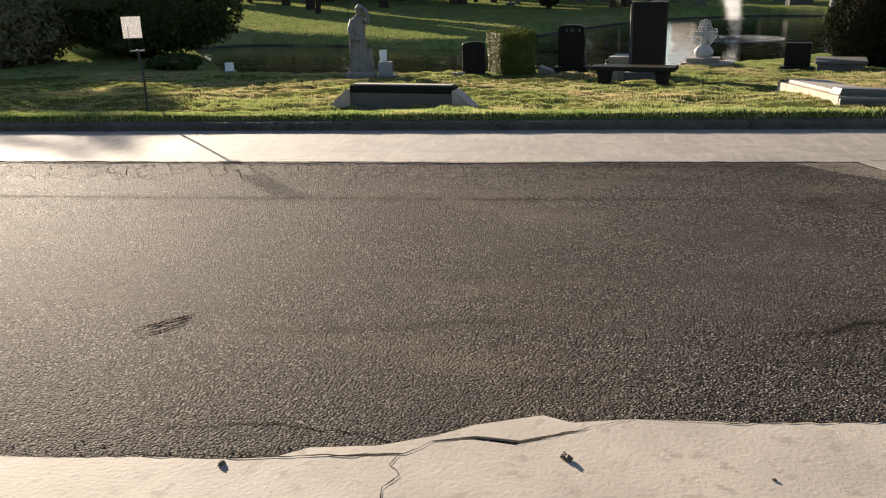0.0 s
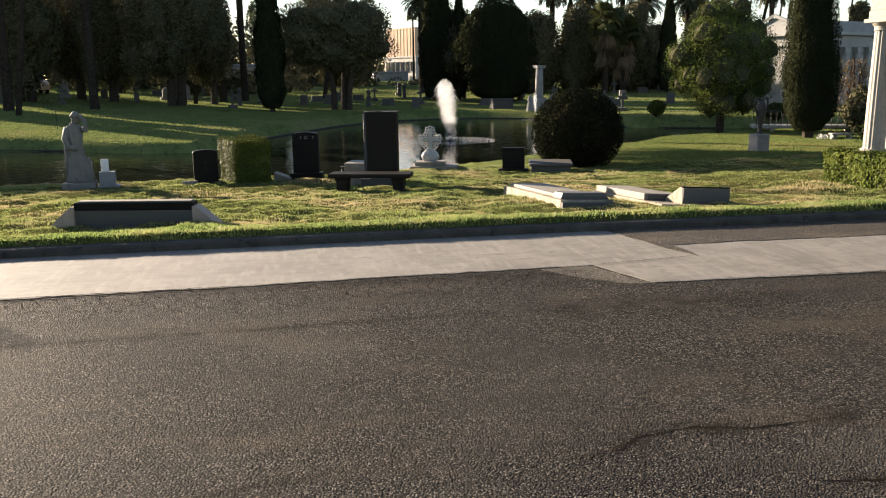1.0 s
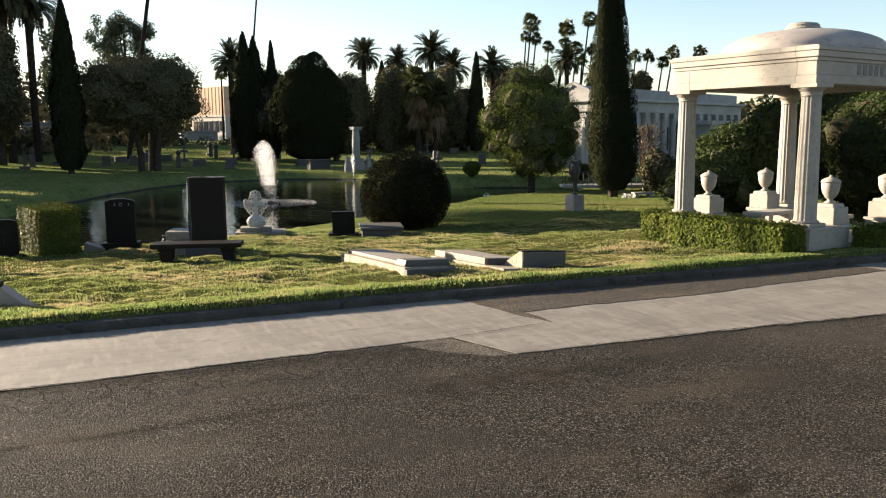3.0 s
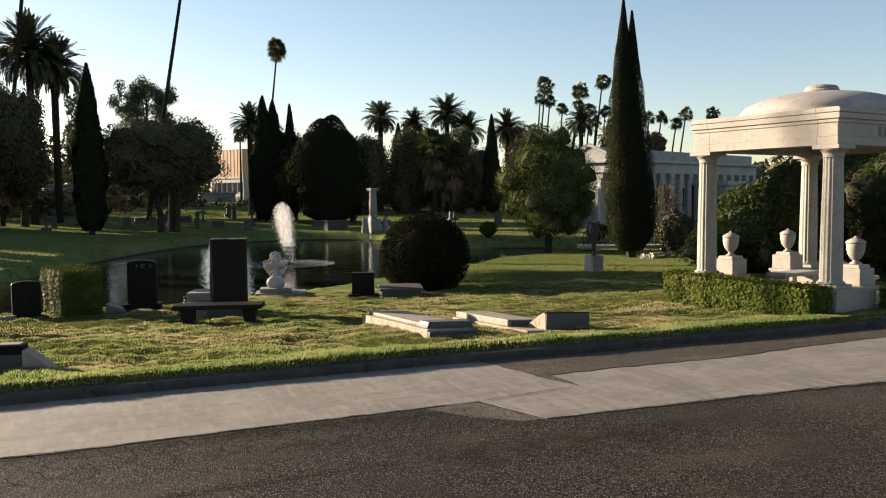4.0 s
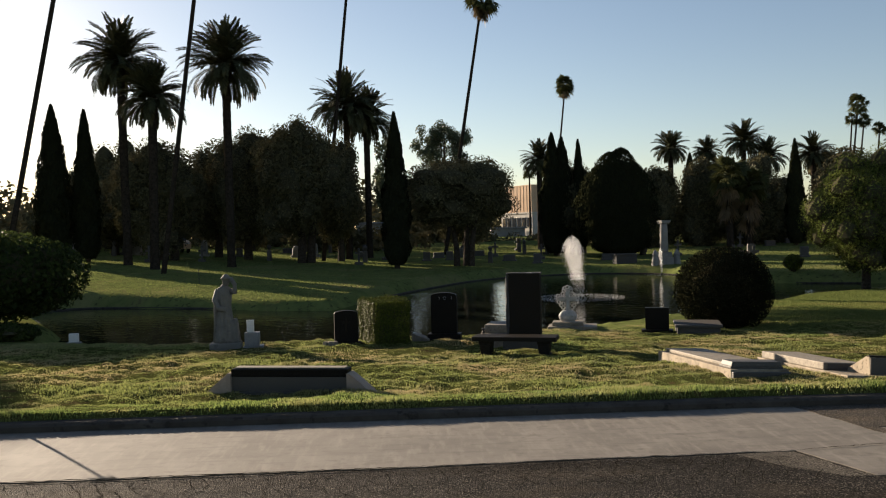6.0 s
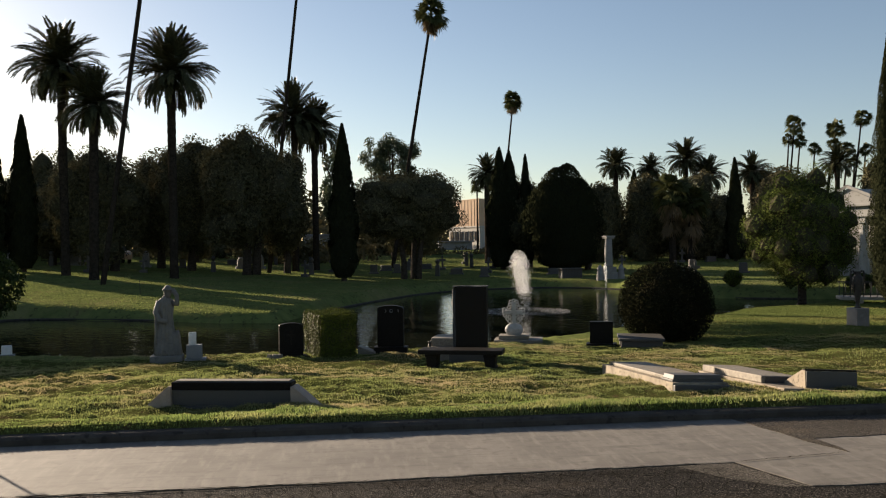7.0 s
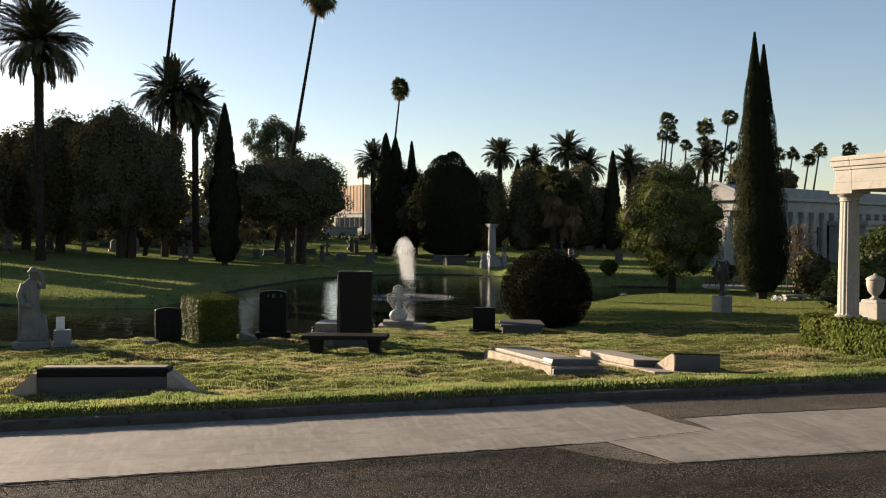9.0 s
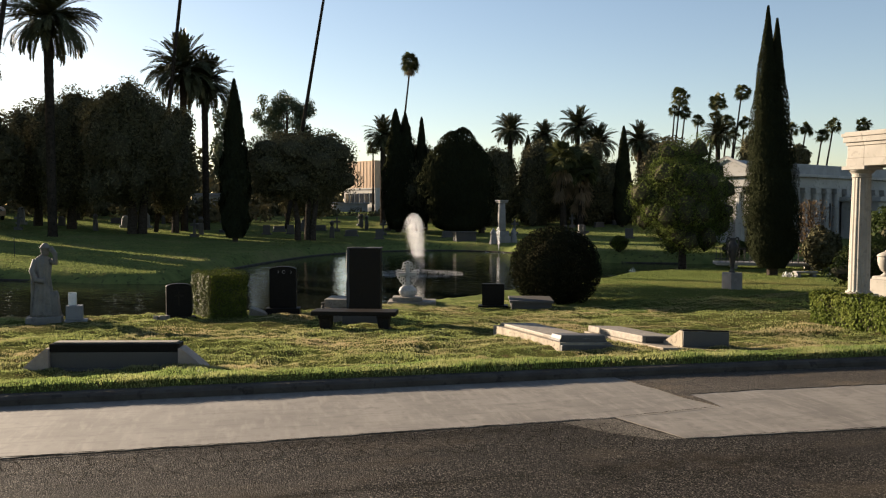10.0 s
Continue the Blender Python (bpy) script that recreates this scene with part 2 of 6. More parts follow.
DEADPALM = leafy("dry_palm_leaf", (0.10, 0.072, 0.042), (0.16, 0.115, 0.065), None, through_light=0.2)
BOX = leafy("box_hedge_leaf", (0.036, 0.046, 0.011), (0.088, 0.108, 0.023), (0.130, 0.142, 0.032), 2.0, 0.28, gloss=0.02, edge=(0.55, 0.7))
SHRUB = leafy("broad_shrub_leaf", (0.022, 0.033, 0.011), (0.044, 0.062, 0.018), (0.078, 0.094, 0.027), 1.6, 0.40, gloss=0.03, edge=(0.55, 0.7))
BOX_LOW = leafy("low_hedge_leaf", (0.042, 0.058, 0.011), (0.090, 0.115, 0.023), (0.122, 0.137, 0.030), 2.0, 0.22, gloss=0.02, edge=(0.5, 0.7))
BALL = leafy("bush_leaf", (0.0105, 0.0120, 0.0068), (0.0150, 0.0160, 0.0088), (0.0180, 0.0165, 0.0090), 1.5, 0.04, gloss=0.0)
PETAL = leafy("white_petals", (0.55, 0.55, 0.52), (0.7, 0.69, 0.66), None, through_light=0.3)
VINE = leafy("rusty_vine_leaf", (0.070, 0.045, 0.022), (0.11, 0.072, 0.036), None, through_light=0.3)
SPRAY = leafy("water_spray", (0.80, 0.82, 0.84), (0.9, 0.9, 0.9), None, through_light=0.6, rough=0.2)
LITTER = surface("dry_leaf_litter", (0.06, 0.045, 0.03), (0.11, 0.085, 0.055), 30.0, 0.9, 0.2, 60.0)

WATER = bpy.data.materials.new("lake_water")
WATER.use_nodes = True
t_ = WATER.node_tree
b_ = t_.nodes["Principled BSDF"]
b_.inputs["Base Color"].default_value = (0.008, 0.010, 0.007, 1)
b_.inputs["Roughness"].default_value = 0.035
b_.inputs["IOR"].default_value = 1.33
co_ = t_.nodes.new("ShaderNodeTexCoord").outputs["Object"]
bu_ = node(t_, "ShaderNodeBump", Strength=0.5, Distance=0.028)
t_.links.new(noise_of(t_, co_, 3.4, 3.0, 0.5), bu_.inputs["Height"])
t_.links.new(bu_.outputs[0], b_.inputs["Normal"])

# ---- mesh helpers ----
def mesh_object(name, verts, faces, material, parent=None, label="", smooth=False):
    me = bpy.data.meshes.new(name)
    me.from_pydata([tuple(v) for v in verts], [], [tuple(f) for f in faces])
    me.materials.append(material)
    if smooth:
        me.polygons.foreach_set("use_smooth", [True] * len(me.polygons))
    me.update()
    ob = new(name, me)
    ob.parent = parent
    return tagged(ob, label)


def quads_object(name, co, material, parent=None, label="", corners=4):
    """co: an array of n x corners x 3, one loose face each."""
    n = len(co)
    me = bpy.data.meshes.new(name)
    me.vertices.add(n * corners)
    me.vertices.foreach_set("co", np.ascontiguousarray(co, dtype=np.float32).ravel())
    me.loops.add(n * corners)
    me.loops.foreach_set("vertex_index", np.arange(n * corners, dtype=np.int32))
    me.polygons.add(n)
    me.polygons.foreach_set("loop_start", np.arange(0, n * corners, corners, dtype=np.int32))
    me.materials.append(material)
    me.update(calc_edges=True)
    me.validate()
    ob = new(name, me)
    ob.parent = parent
    return tagged(ob, label)


def part(name, bm, material, parent, label="", smooth=False):
    me = bpy.data.meshes.new(name)
    bm.normal_update()
    if smooth:
        for f in bm.faces:
            f.smooth = True
    bm.to_mesh(me)
    bm.free()
    me.materials.append(material)
    ob = new(name, me)
    ob.parent = parent
    return tagged(ob, label)


def thing(name, m, label, category, group=""):
    ob = new(name)
    ob.empty_display_size = 0.1
    ob.matrix_world = m
    return tagged(ob, label, category, group)


def block(sx, sy, sz, at=(0, 0, 0), bevel=0.01, taper=1.0, rough=0.0, cuts=0, seed=0, turn=0.0):
    """A bevelled block standing on at, tapered towards its top; rough breaks its faces."""
    bm = bmesh.new()
    bmesh.ops.create_cube(bm, size=1.0)
    for v in bm.verts:
        k = taper if v.co.z > 0 else 1.0
        v.co = Vector((v.co.x * sx * k, v.co.y * sy * k, (v.co.z + 0.5) * sz))
    if cuts:
        bmesh.ops.subdivide_edges(bm, edges=bm.edges[:], cuts=cuts, use_grid_fill=True)
    elif bevel:
        bmesh.ops.bevel(bm, geom=bm.edges[:], offset=min(bevel, sx / 3, sy / 3, sz / 3), segments=2, profile=0.6, affect="EDGES")
    if rough:
        rng = random.Random(seed)
        for v in bm.verts:
            v.co += Vector([rng.uniform(-rough, rough) for _ in range(3)])
    bmesh.ops.transform(bm, matrix=Matrix.Translation(at) @ Matrix.Rotation(radians(turn), 4, "Z"), verts=bm.verts[:])
    return bm


def merged(*bms):
    out = bmesh.new()
    for b in bms:
        me = bpy.data.meshes.new("tmp")
        b.to_mesh(me)
        b.free()
        out.from_mesh(me)
        bpy.data.meshes.remove(me)
    return out


def lathe(profile, seg=32, at=(0, 0, 0), flutes=0, depth=0.0, squash=1.0):
    """A turned solid from (radius, height) pairs; flutes cut grooves into it."""
    bm = bmesh.new()
    rings = []
    for r, z in profile:
        ring = []
        for i in range(seg):
            a = 2 * math.pi * i / seg
            k = r * (1 - depth * (0.5 + 0.5 * math.cos(a * flutes))) if flutes else r
            ring.append(bm.verts.new((at[0] + k * math.cos(a), at[1] + k * math.sin(a) * squash, at[2] + z)))
        rings.append(ring)
    for a, b in zip(rings, rings[1:]):
        for i in range(seg):
            bm.faces.new((a[i], a[(i + 1) % seg], b[(i + 1) % seg], b[i]))
    bm.faces.new(rings[0][::-1])
    bm.faces.new(rings[-1])
    return bm


def tube(points, radii, seg=8):
    """A tapered limb along points."""
    bm = bmesh.new()
    rings = []
    pts = [Vector(p) for p in points]
    for i, p in enumerate(pts):
        d = (pts[min(i + 1, len(pts) - 1)] - pts[max(i - 1, 0)]).normalized()
        u = d.cross(Vector((0.3, 1, 0.1))).normalized()
        w = d.cross(u)
        rings.append([bm.verts.new(p + radii[i] * (math.cos(a) * u + math.sin(a) * w)) for a in [2 * math.pi * k / seg for k in range(seg)]])
    for a, b in zip(rings, rings[1:]):
        for i in range(seg):
            bm.faces.new((a[i], a[(i + 1) % seg], b[(i + 1) % seg], b[i]))
    bm.faces.new(rings[0][::-1])
    bm.faces.new(rings[-1])
    return bm


def unit(rng, n):
    v = rng.normal(size=(n, 3))
    return v / np.linalg.norm(v, axis=1, keepdims=True)


def leaf_quads(rng, centre, outward, size, slim=0.5, up=0.0, face=0.7):
    """Diamond leaves round the centres, facing roughly outward."""
    n = len(centre)
    nor = outward * face + unit(rng, n)
    nor /= np.linalg.norm(nor, axis=1, keepdims=True)
    a = unit(rng, n) + np.array([0, 0, up])
    a -= nor * (a * nor).sum(1, keepdims=True)
    a /= np.linalg.norm(a, axis=1, keepdims=True) + 1e-9
    b = np.cross(nor, a)
    s = size * rng.uniform(0.6, 1.3, (n, 1))
    bend = nor * s * 0.15
    return np.stack([centre - a * s, centre + b * s * slim + bend, centre + a * s, centre - b * s * slim + bend], 1)


def clumps_in(rng, c, r, k, small=(0.28, 0.45)):
    """k lumps that together fill an ellipsoid with an uneven outline."""
    d = unit(rng, k)
    f = rng.uniform(0.35, 0.85, (k, 1))
    pos = np.array(c) + d * f * np.array(r)
    rad = rng.uniform(*small, (k, 1)) * np.array(r) * (1 - 0.25 * f)
    return np.hstack([pos, rad])


def foliage(rng, clumps, n, size, slim=0.5, fill=0.6):
    w = clumps[:, 3] * clumps[:, 4] * clumps[:, 5]
    w = w ** 0.75
    i = rng.choice(len(clumps), n, p=w / w.sum())
    d = unit(rng, n)
    rad = fill + (1.08 - fill) * rng.uniform(0, 1, (n, 1)) ** 0.7
    return leaf_quads(rng, clumps[i, :3] + d * rad * clumps[i, 3:], d, size, slim, 0.0, 1.1)


def lumps_of(clumps, k, seed):
    """Uneven solid lumps, one for each clump of leaves, added to block light through it."""
    out = bmesh.new()
    bmesh.ops.create_icosphere(out, subdivisions=1 if len(clumps) > 40 else 2, radius=1.0)
    base = np.array([v.co[:] for v in out.verts])
    tri = [tuple(v.index for v in f.verts) for f in out.faces]
    out.free()
    out = bmesh.new()
    for i, q in enumerate(clumps):
        w = 1 + 0.10 * np.sin(4 * base[:, 0] + 3 * base[:, 2] + seed + i) + 0.08 * np.sin(6 * base[:, 1] - 5 * base[:, 2] + 2 * i)
        vs = [out.verts.new(p) for p in q[:3] + base * w[:, None] * k * q[3:]]
        for f in tri:
            out.faces.new([vs[j] for j in f])
    return out


# ---- the lie of the land ----
WATER_Z = -0.60
LAKE = [(-7.6, 17.3), (-4.5, 16.3), (-1.0, 16.0), (1.8, 16.4), (4.0, 17.6), (6.3, 19.3), (9.0, 20.9), (11.4, 23.4), (14.6, 24.8), (19.0, 26.5), (24.0, 28.5),
        (24.0, 30.6), (18.0, 30.4), (14.8, 31.9), (13.4, 36.0), (13.2, 40.6), (10.0, 43.0), (6.0, 41.8), (3.2, 39.0), (0.6, 33.5), (-1.4, 28.3), (-2.3, 25.6), (-4.0, 26.0), (-6.8, 27.6), (-11.0, 29.2), (-13.0, 27.0), (-10.0, 23.0), (-8.3, 20.0)]


def lake_distance(x, y):
    """Metres to the shore: negative on the water."""
    p = np.stack([x, y], -1)
    best = np.full(x.shape, 1e9)
    inside = np.zeros(x.shape, bool)
    for (ax, ay), (bx, by) in zip(LAKE, LAKE[1:] + LAKE[:1]):
        a, d = np.array([ax, ay]), np.array([bx - ax, by - ay])
        s = np.clip(((p - a) @ d) / (d @ d), 0, 1)
        best = np.minimum(best, np.linalg.norm(p - a - s[..., None] * d, axis=-1))
        cross_ = (ay > y) != (by > y)
        with np.errstate(divide="ignore", invalid="ignore"):
            inside ^= cross_ & (x < (bx - ax) * (y - ay) / (by - ay + 1e-12) + ax)
    return np.where(inside, -best, best)


def smooth(v, a, b):
    s = np.clip((v - a) / (b - a), 0, 1)
    return s * s * (3 - 2 * s)


def waves(x, y, s, k):
    """Smooth lumps from a few crossing sines."""
    g = np.random.default_rng(k)
    out = np.zeros_like(x)
    for _ in range(9):
        a, f, ph = g.uniform(0, 6.28), s * g.uniform(0.6, 1.7), g.uniform(0, 6.28)
        out += np.sin((x * np.cos(a) + y * np.sin(a)) * f + ph)
    return out / 4.5


def kerb_y(x):
    """The kerb's front edge along the road."""
    x = np.asarray(x, float)
    return 7.47 - 0.030 * np.clip(x - 3.0, 0, 60)


def land(x, y):
    x, y = np.asarray(x, float), np.asarray(y, float)
    d = lake_distance(x, y)
    k = kerb_y(x) + 0.15
    near = np.maximum(0.075 - 0.046 * (y - k), -0.30)
    right = smooth(x, 7.0, 9.5) * smooth(y, 7.0, 9.0)
    near = near * (1 - right) + np.maximum(0.07 - 0.026 * (y - 7.4), -0.30) * right
    near = near + 0.066 * smooth(y, k - 0.01, k + 0.05) * (1 - smooth(y, k + 0.25, k + 0.85))
    far = np.minimum(-0.20 + 0.024 * np.clip(d, 0, 60), 1.15)
    far = far + 0.02 * np.clip(-x - 6, 0, 25)
    w = np.maximum(smooth(y, 25, 31), smooth(-x, 7.5, 12.0) * smooth(y, 17, 24))
    z = near * (1 - w) + far * w
    even = smooth(y, 15.0, 19.0)     # small lumps fade out on the far lawn, so it takes more sun
    z = z + (0.026 * (1 - 0.45 * even) * waves(x, y, 3.2, 3) + (1 - 0.92 * even) * (0.024 * waves(x, y, 8.0, 5) + 0.018 * waves(x, y, 17.0, 7))) * smooth(y, k + 0.15, k + 0.7) * (1 - smooth(y, 60, 90))
    bank = 0.35 + 0.30 * w
    z = np.where(d < bank, z + (-1.2 - z) * smooth(-d, -bank, 0.8), z)
    return np.where(y < k - 0.01, -0.12, z)


def land_z(x, y):
    return float(land(np.array([x]), np.array([y]))[0])


def spaced(a, b, step):
    return list(np.arange(a, b, step))


xs = [-1800, -700, -300, -150, -90, -60] + spaced(-45, -12, 1.0) + spaced(-12, 16, 0.10) + spaced(16, 46, 0.9) + [50, 70, 100, 160, 320, 720, 1800]
ys = [-1500, -400, -100, -30, -8, 0, 4, 6.5] + spaced(7.0, 17, 0.09) + spaced(17, 30, 0.25) + spaced(30, 45, 0.5) + spaced(45, 70, 1.0) + [75, 85, 100, 130, 200, 400, 900, 2000]
gx, gy = np.meshgrid(np.array(xs, float), np.array(ys, float))
# rows of the sheet follow the kerb
gy = np.where((gy > 6.9) & (gy < 12), gy + (kerb_y(gx) - 7.47) * (1 - (np.clip(gy, 7, 12) - 7) / 5), gy)
gz = land(gx, gy)
nx, ny = len(xs), len(ys)
ground = mesh_object("ground", np.stack([gx, gy, gz], -1).reshape(-1, 3), [(j * nx + i, j * nx + i + 1, (j + 1) * nx + i + 1, (j + 1) * nx + i) for j in range(ny - 1) for i in range(nx - 1)], SOIL, smooth=True)
# far faces get the lighter turf, with the sun on its blades as colour
ground.data.materials.append(MOWN_BRIGHT)
for f in ground.data.polygons:
    f.material_index = int(f.center.y > 15.6 + 0.5 * math.sin(1.7 * f.center.x))
tagged(ground, "patchy green lawn falling gently to the lake", "lawn", kind="structure")

water = mesh_object("water", [(-40, 14, WATER_Z), (40, 14, WATER_Z), (40, 50, WATER_Z), (-40, 50, WATER_Z)], [(0, 1, 2, 3)], WATER)
tagged(water, "still dark pond water with faint ripples", "water", kind="structure")


def pond_rim():
    """A low stone edging round the far shores of the pond."""
    pts = LAKE[11:27]
    bm = bmesh.new()
    fine = []
    for i in range(len(pts) - 1):
        for k in range(6):
            f = k / 6
            fine.append((pts[i][0] + (pts[i + 1][0] - pts[i][0]) * f, pts[i][1] + (pts[i + 1][1] - pts[i][1]) * f))
    for _ in range(4):
        fine = [fine[0]] + [((a[0] + b[0] * 2 + c[0]) / 4, (a[1] + b[1] * 2 + c[1]) / 4) for a, b, c in zip(fine, fine[1:], fine[2:])] + [fine[-1]]
    rows = []
    for i, (x, y) in enumerate(fine):
        a, b = fine[max(0, i - 1)], fine[min(len(fine) - 1, i + 1)]
        l = math.hypot(b[0] - a[0], b[1] - a[1])
        ox, oy = (b[1] - a[1]) / l, -(b[0] - a[0]) / l
        rows.append([bm.verts.new((x + ox * o, y + oy * o, WATER_Z + z)) for o, z in ((-0.02, -0.3), (-0.02, 0.04), (0.0, 0.05), (0.08, 0.05), (0.10, 0.04), (0.10, -0.3))])
    for a, b in zip(rows, rows[1:]):
        for i in range(5):
            bm.faces.new((a[i], b[i], b[i + 1], a[i + 1]))
    bmesh.ops.recalc_face_normals(bm, faces=bm.faces[:])
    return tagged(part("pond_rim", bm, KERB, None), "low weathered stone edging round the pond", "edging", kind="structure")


pond_rim()


def slab(name, outline, top, thick, material, label, category, wobble=0.0, seed=1):
    """A flat sheet with a real edge; wobble frays its outline."""
    rng = random.Random(seed)
    pts = []
    for (ax, ay), (bx, by) in zip(outline, outline[1:] + outline[:1]):
        n = max(1, int(math.hypot(bx - ax, by - ay) / 0.12)) if wobble and math.hypot(bx - ax, by - ay) < 40 else 1
        for i in range(n):
            f = i / n
            j = wobble if 0 < i else 0
            pts.append((ax + (bx - ax) * f + rng.uniform(-j, j), ay + (by - ay) * f + rng.uniform(-j, j)))
    n = len(pts)
    bm = bmesh.new()
    lo = [bm.verts.new((x, y, top - thick)) for x, y in pts]
    hi = [bm.verts.new((x, y, top)) for x, y in pts]
    for tri in tessellate_polygon([[Vector((x, y, 0)) for x, y in pts]]):
        q = [pts[i] for i in tri]
        flip = (q[1][0] - q[0][0]) * (q[2][1] - q[0][1]) < (q[1][1] - q[0][1]) * (q[2][0] - q[0][0])
        bm.faces.new([hi[i] for i in (tri[::-1] if flip else tri)])
    for i in range(n):
        bm.faces.new((lo[i], lo[(i + 1) % n], hi[(i + 1) % n], hi[i]))
    ob = part(name, bm, material, None)
    return tagged(ob, label, category, kind="structure")


road = slab("road", [(-120, 1.0), (120, 1.0), (120, 5.9), (60, 7.4), (60, 7.9), (-120, 7.9)], 0.0, 0.09, ASPHALT, "worn dark asphalt cemetery road", "road")
gutter = slab("gutter", [(-60, 5.95), (-8, 5.93), (-2.5, 5.92), (0.0, 5.93), (1.6, 5.98), (2.92, 6.0), (3.02, 5.72), (3.16, 5.33), (5.4, 5.23), (9.0, 4.95), (40, 3.6), (40, 6.37), (8.0, 7.33), (3.0, 7.48), (-60, 7.48)], 0.006, 0.05, CONCRETE, "pale smooth concrete gutter strip along the road", "gutter", 0.010, 4)
asphalt_patch = slab("asphalt_patch", [(3.60, 7.455), (3.66, 7.24), (3.74, 6.90), (3.78, 6.68), (3.85, 6.39), (3.94, 6.12), (3.955, 6.30), (3.94, 6.45), (3.92, 6.60), (4.48, 6.62), (5.24, 6.60), (6.06, 6.58), (7.1, 6.68), (9.0, 6.80), (9.0, 7.27), (8.0, 7.305), (5.4, 7.38)], 0.0105, 0.03, PATCH, "rough brown asphalt patch laid over the concrete gutter", "asphalt patch", 0.02, 9)
worn_asphalt = slab("worn_asphalt", [(2.45, 5.965), (2.90, 5.975), (3.00, 5.72), (3.14, 5.34), (2.98, 5.33), (2.86, 5.45), (2.70, 5.58), (2.55, 5.80)], 0.0025, 0.03, WORN, "pale worn asphalt beside the concrete gutter", "asphalt patch", 0.03, 19)
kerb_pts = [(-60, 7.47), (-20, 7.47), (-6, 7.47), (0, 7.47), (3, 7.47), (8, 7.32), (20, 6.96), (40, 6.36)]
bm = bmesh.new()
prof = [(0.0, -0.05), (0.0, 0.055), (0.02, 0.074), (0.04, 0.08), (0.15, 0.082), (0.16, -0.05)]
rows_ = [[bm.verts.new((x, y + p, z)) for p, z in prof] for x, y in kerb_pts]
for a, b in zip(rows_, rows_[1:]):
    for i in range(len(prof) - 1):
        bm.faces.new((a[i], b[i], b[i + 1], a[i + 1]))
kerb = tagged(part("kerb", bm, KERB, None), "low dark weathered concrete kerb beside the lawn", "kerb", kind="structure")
pavement = slab("pavement", [(-60, -30), (60, -30), (60, 2.2), (8, 1.98), (1.76, 1.88), (1.30, 1.83), (0.93, 1.82), (0.78, 1.74), (0.54, 1.62), (0.40, 1.64), (0.27, 1.61), (0.19, 1.53), (-0.29, 1.46), (-1.09, 1.39), (-8, 1.2), (-60, 1.0)], 0.016, 0.10, PAVING, "sunlit pale concrete pavement with a broken edge", "pavement", 0.008, 6)
broken_edge = slab("broken_edge", [(0.20, 1.55), (-0.22, 1.48), (-0.12, 1.55), (0.1, 1.585), (0.27, 1.66), (0.40, 1.745), (0.62, 1.83), (0.72, 1.79), (0.93, 1.835), (0.80, 1.76), (0.55, 1.66), (0.41, 1.675), (0.28, 1.635)], 0.009, 0.05, PAVING, "crumbled strip of old concrete beside the road", "concrete", 0.010, 8)


def crack(points, width, z, seed, label):
    """A narrow dark ragged groove filled with dirt."""
    rng = random.Random(seed)
    pts = []
    for (ax, ay), (bx, by) in zip(points, points[1:]):
        n = max(2, int(math.hypot(bx - ax, by - ay) / 0.04))
        pts += [(ax + (bx - ax) * i / n + rng.uniform(-0.009, 0.009), ay + (by - ay) * i / n + rng.uniform(-0.009, 0.009)) for i in range(n)]
    pts.append(points[-1])
    v, f = [], []
    for i, (x, y) in enumerate(pts):
        w = width * rng.uniform(0.35, 1.3) * (0.2 + 0.8 * min(1, 6 * i / len(pts), 6 * (len(pts) - 1 - i) / len(pts)))
        dx, dy = pts[min(i + 1, len(pts) - 1)][0] - pts[max(i - 1, 0)][0], pts[min(i + 1, len(pts) - 1)][1] - pts[max(i - 1, 0)][1]
        k = math.hypot(dx, dy) + 1e-9
        v += [(x - dy / k * w, y + dx / k * w, z), (x + dy / k * w, y - dx / k * w, z)]
    f = [(2 * i, 2 * i + 1, 2 * i + 3, 2 * i + 2) for i in range(len(pts) - 1)]
    ob = mesh_object("crack", v, f, CRACK)
    return tagged(ob, label, "crack", kind="structure")


crack([(-30, 5.93), (-8, 5.915), (-2.5, 5.905), (0.0, 5.915), (1.6, 5.965), (2.9, 5.985)], 0.012, 0.0135, 1, "dark gap between asphalt and concrete gutter")
crack([(2.92, 5.98), (3.42, 6.05), (3.94, 6.12)], 0.006, 0.0135, 12, "seam between two slabs of the concrete gutter")
crack([(3.16, 5.325), (5.4, 5.22), (9.0, 4.94), (14, 4.66)], 0.008, 0.0135, 2, "dark gap between asphalt and concrete gutter")
crack([(-1.18, 2.40), (-1.08, 2.49), (-0.99, 2.58)], 0.007, 0.004, 32, "short dark gouge in the asphalt")
crack([(-1.18, 2.44), (-1.08, 2.53), (-1.0, 2.62)], 0.009, 0.004, 3, "short dark gouge in the asphalt")
crack([(-1.12, 2.36), (-1.04, 2.45), (-0.97, 2.54)], 0.008, 0.004, 31, "short dark gouge in the asphalt")
crack([(-0.72, 1.63), (-0.30, 1.70), (0.02, 1.66), (0.20, 1.60)], 0.003, 0.002, 4, "long dark crack beside the pavement")
crack([(1.55, 2.60), (1.66, 2.62), (1.78, 2.65), (1.90, 2.74), (2.07, 2.78), (2.19, 2.79), (2.35, 2.75), (2.52, 2.73), (2.72, 2.75), (2.9, 2.76)], 0.006, 0.002, 5, "branching dark crack in the asphalt")
crack([(2.40, 2.24), (2.53, 2.20), (2.69, 2.18), (2.86, 2.14), (3.04, 2.10), (3.25, 2.06)], 0.006, 0.002, 6, "long dark crack in the asphalt")
crack([(2.7, 2.85), (3.0, 2.88), (3.3, 3.0)], 0.003, 0.002, 61, "short dark crack in the asphalt")
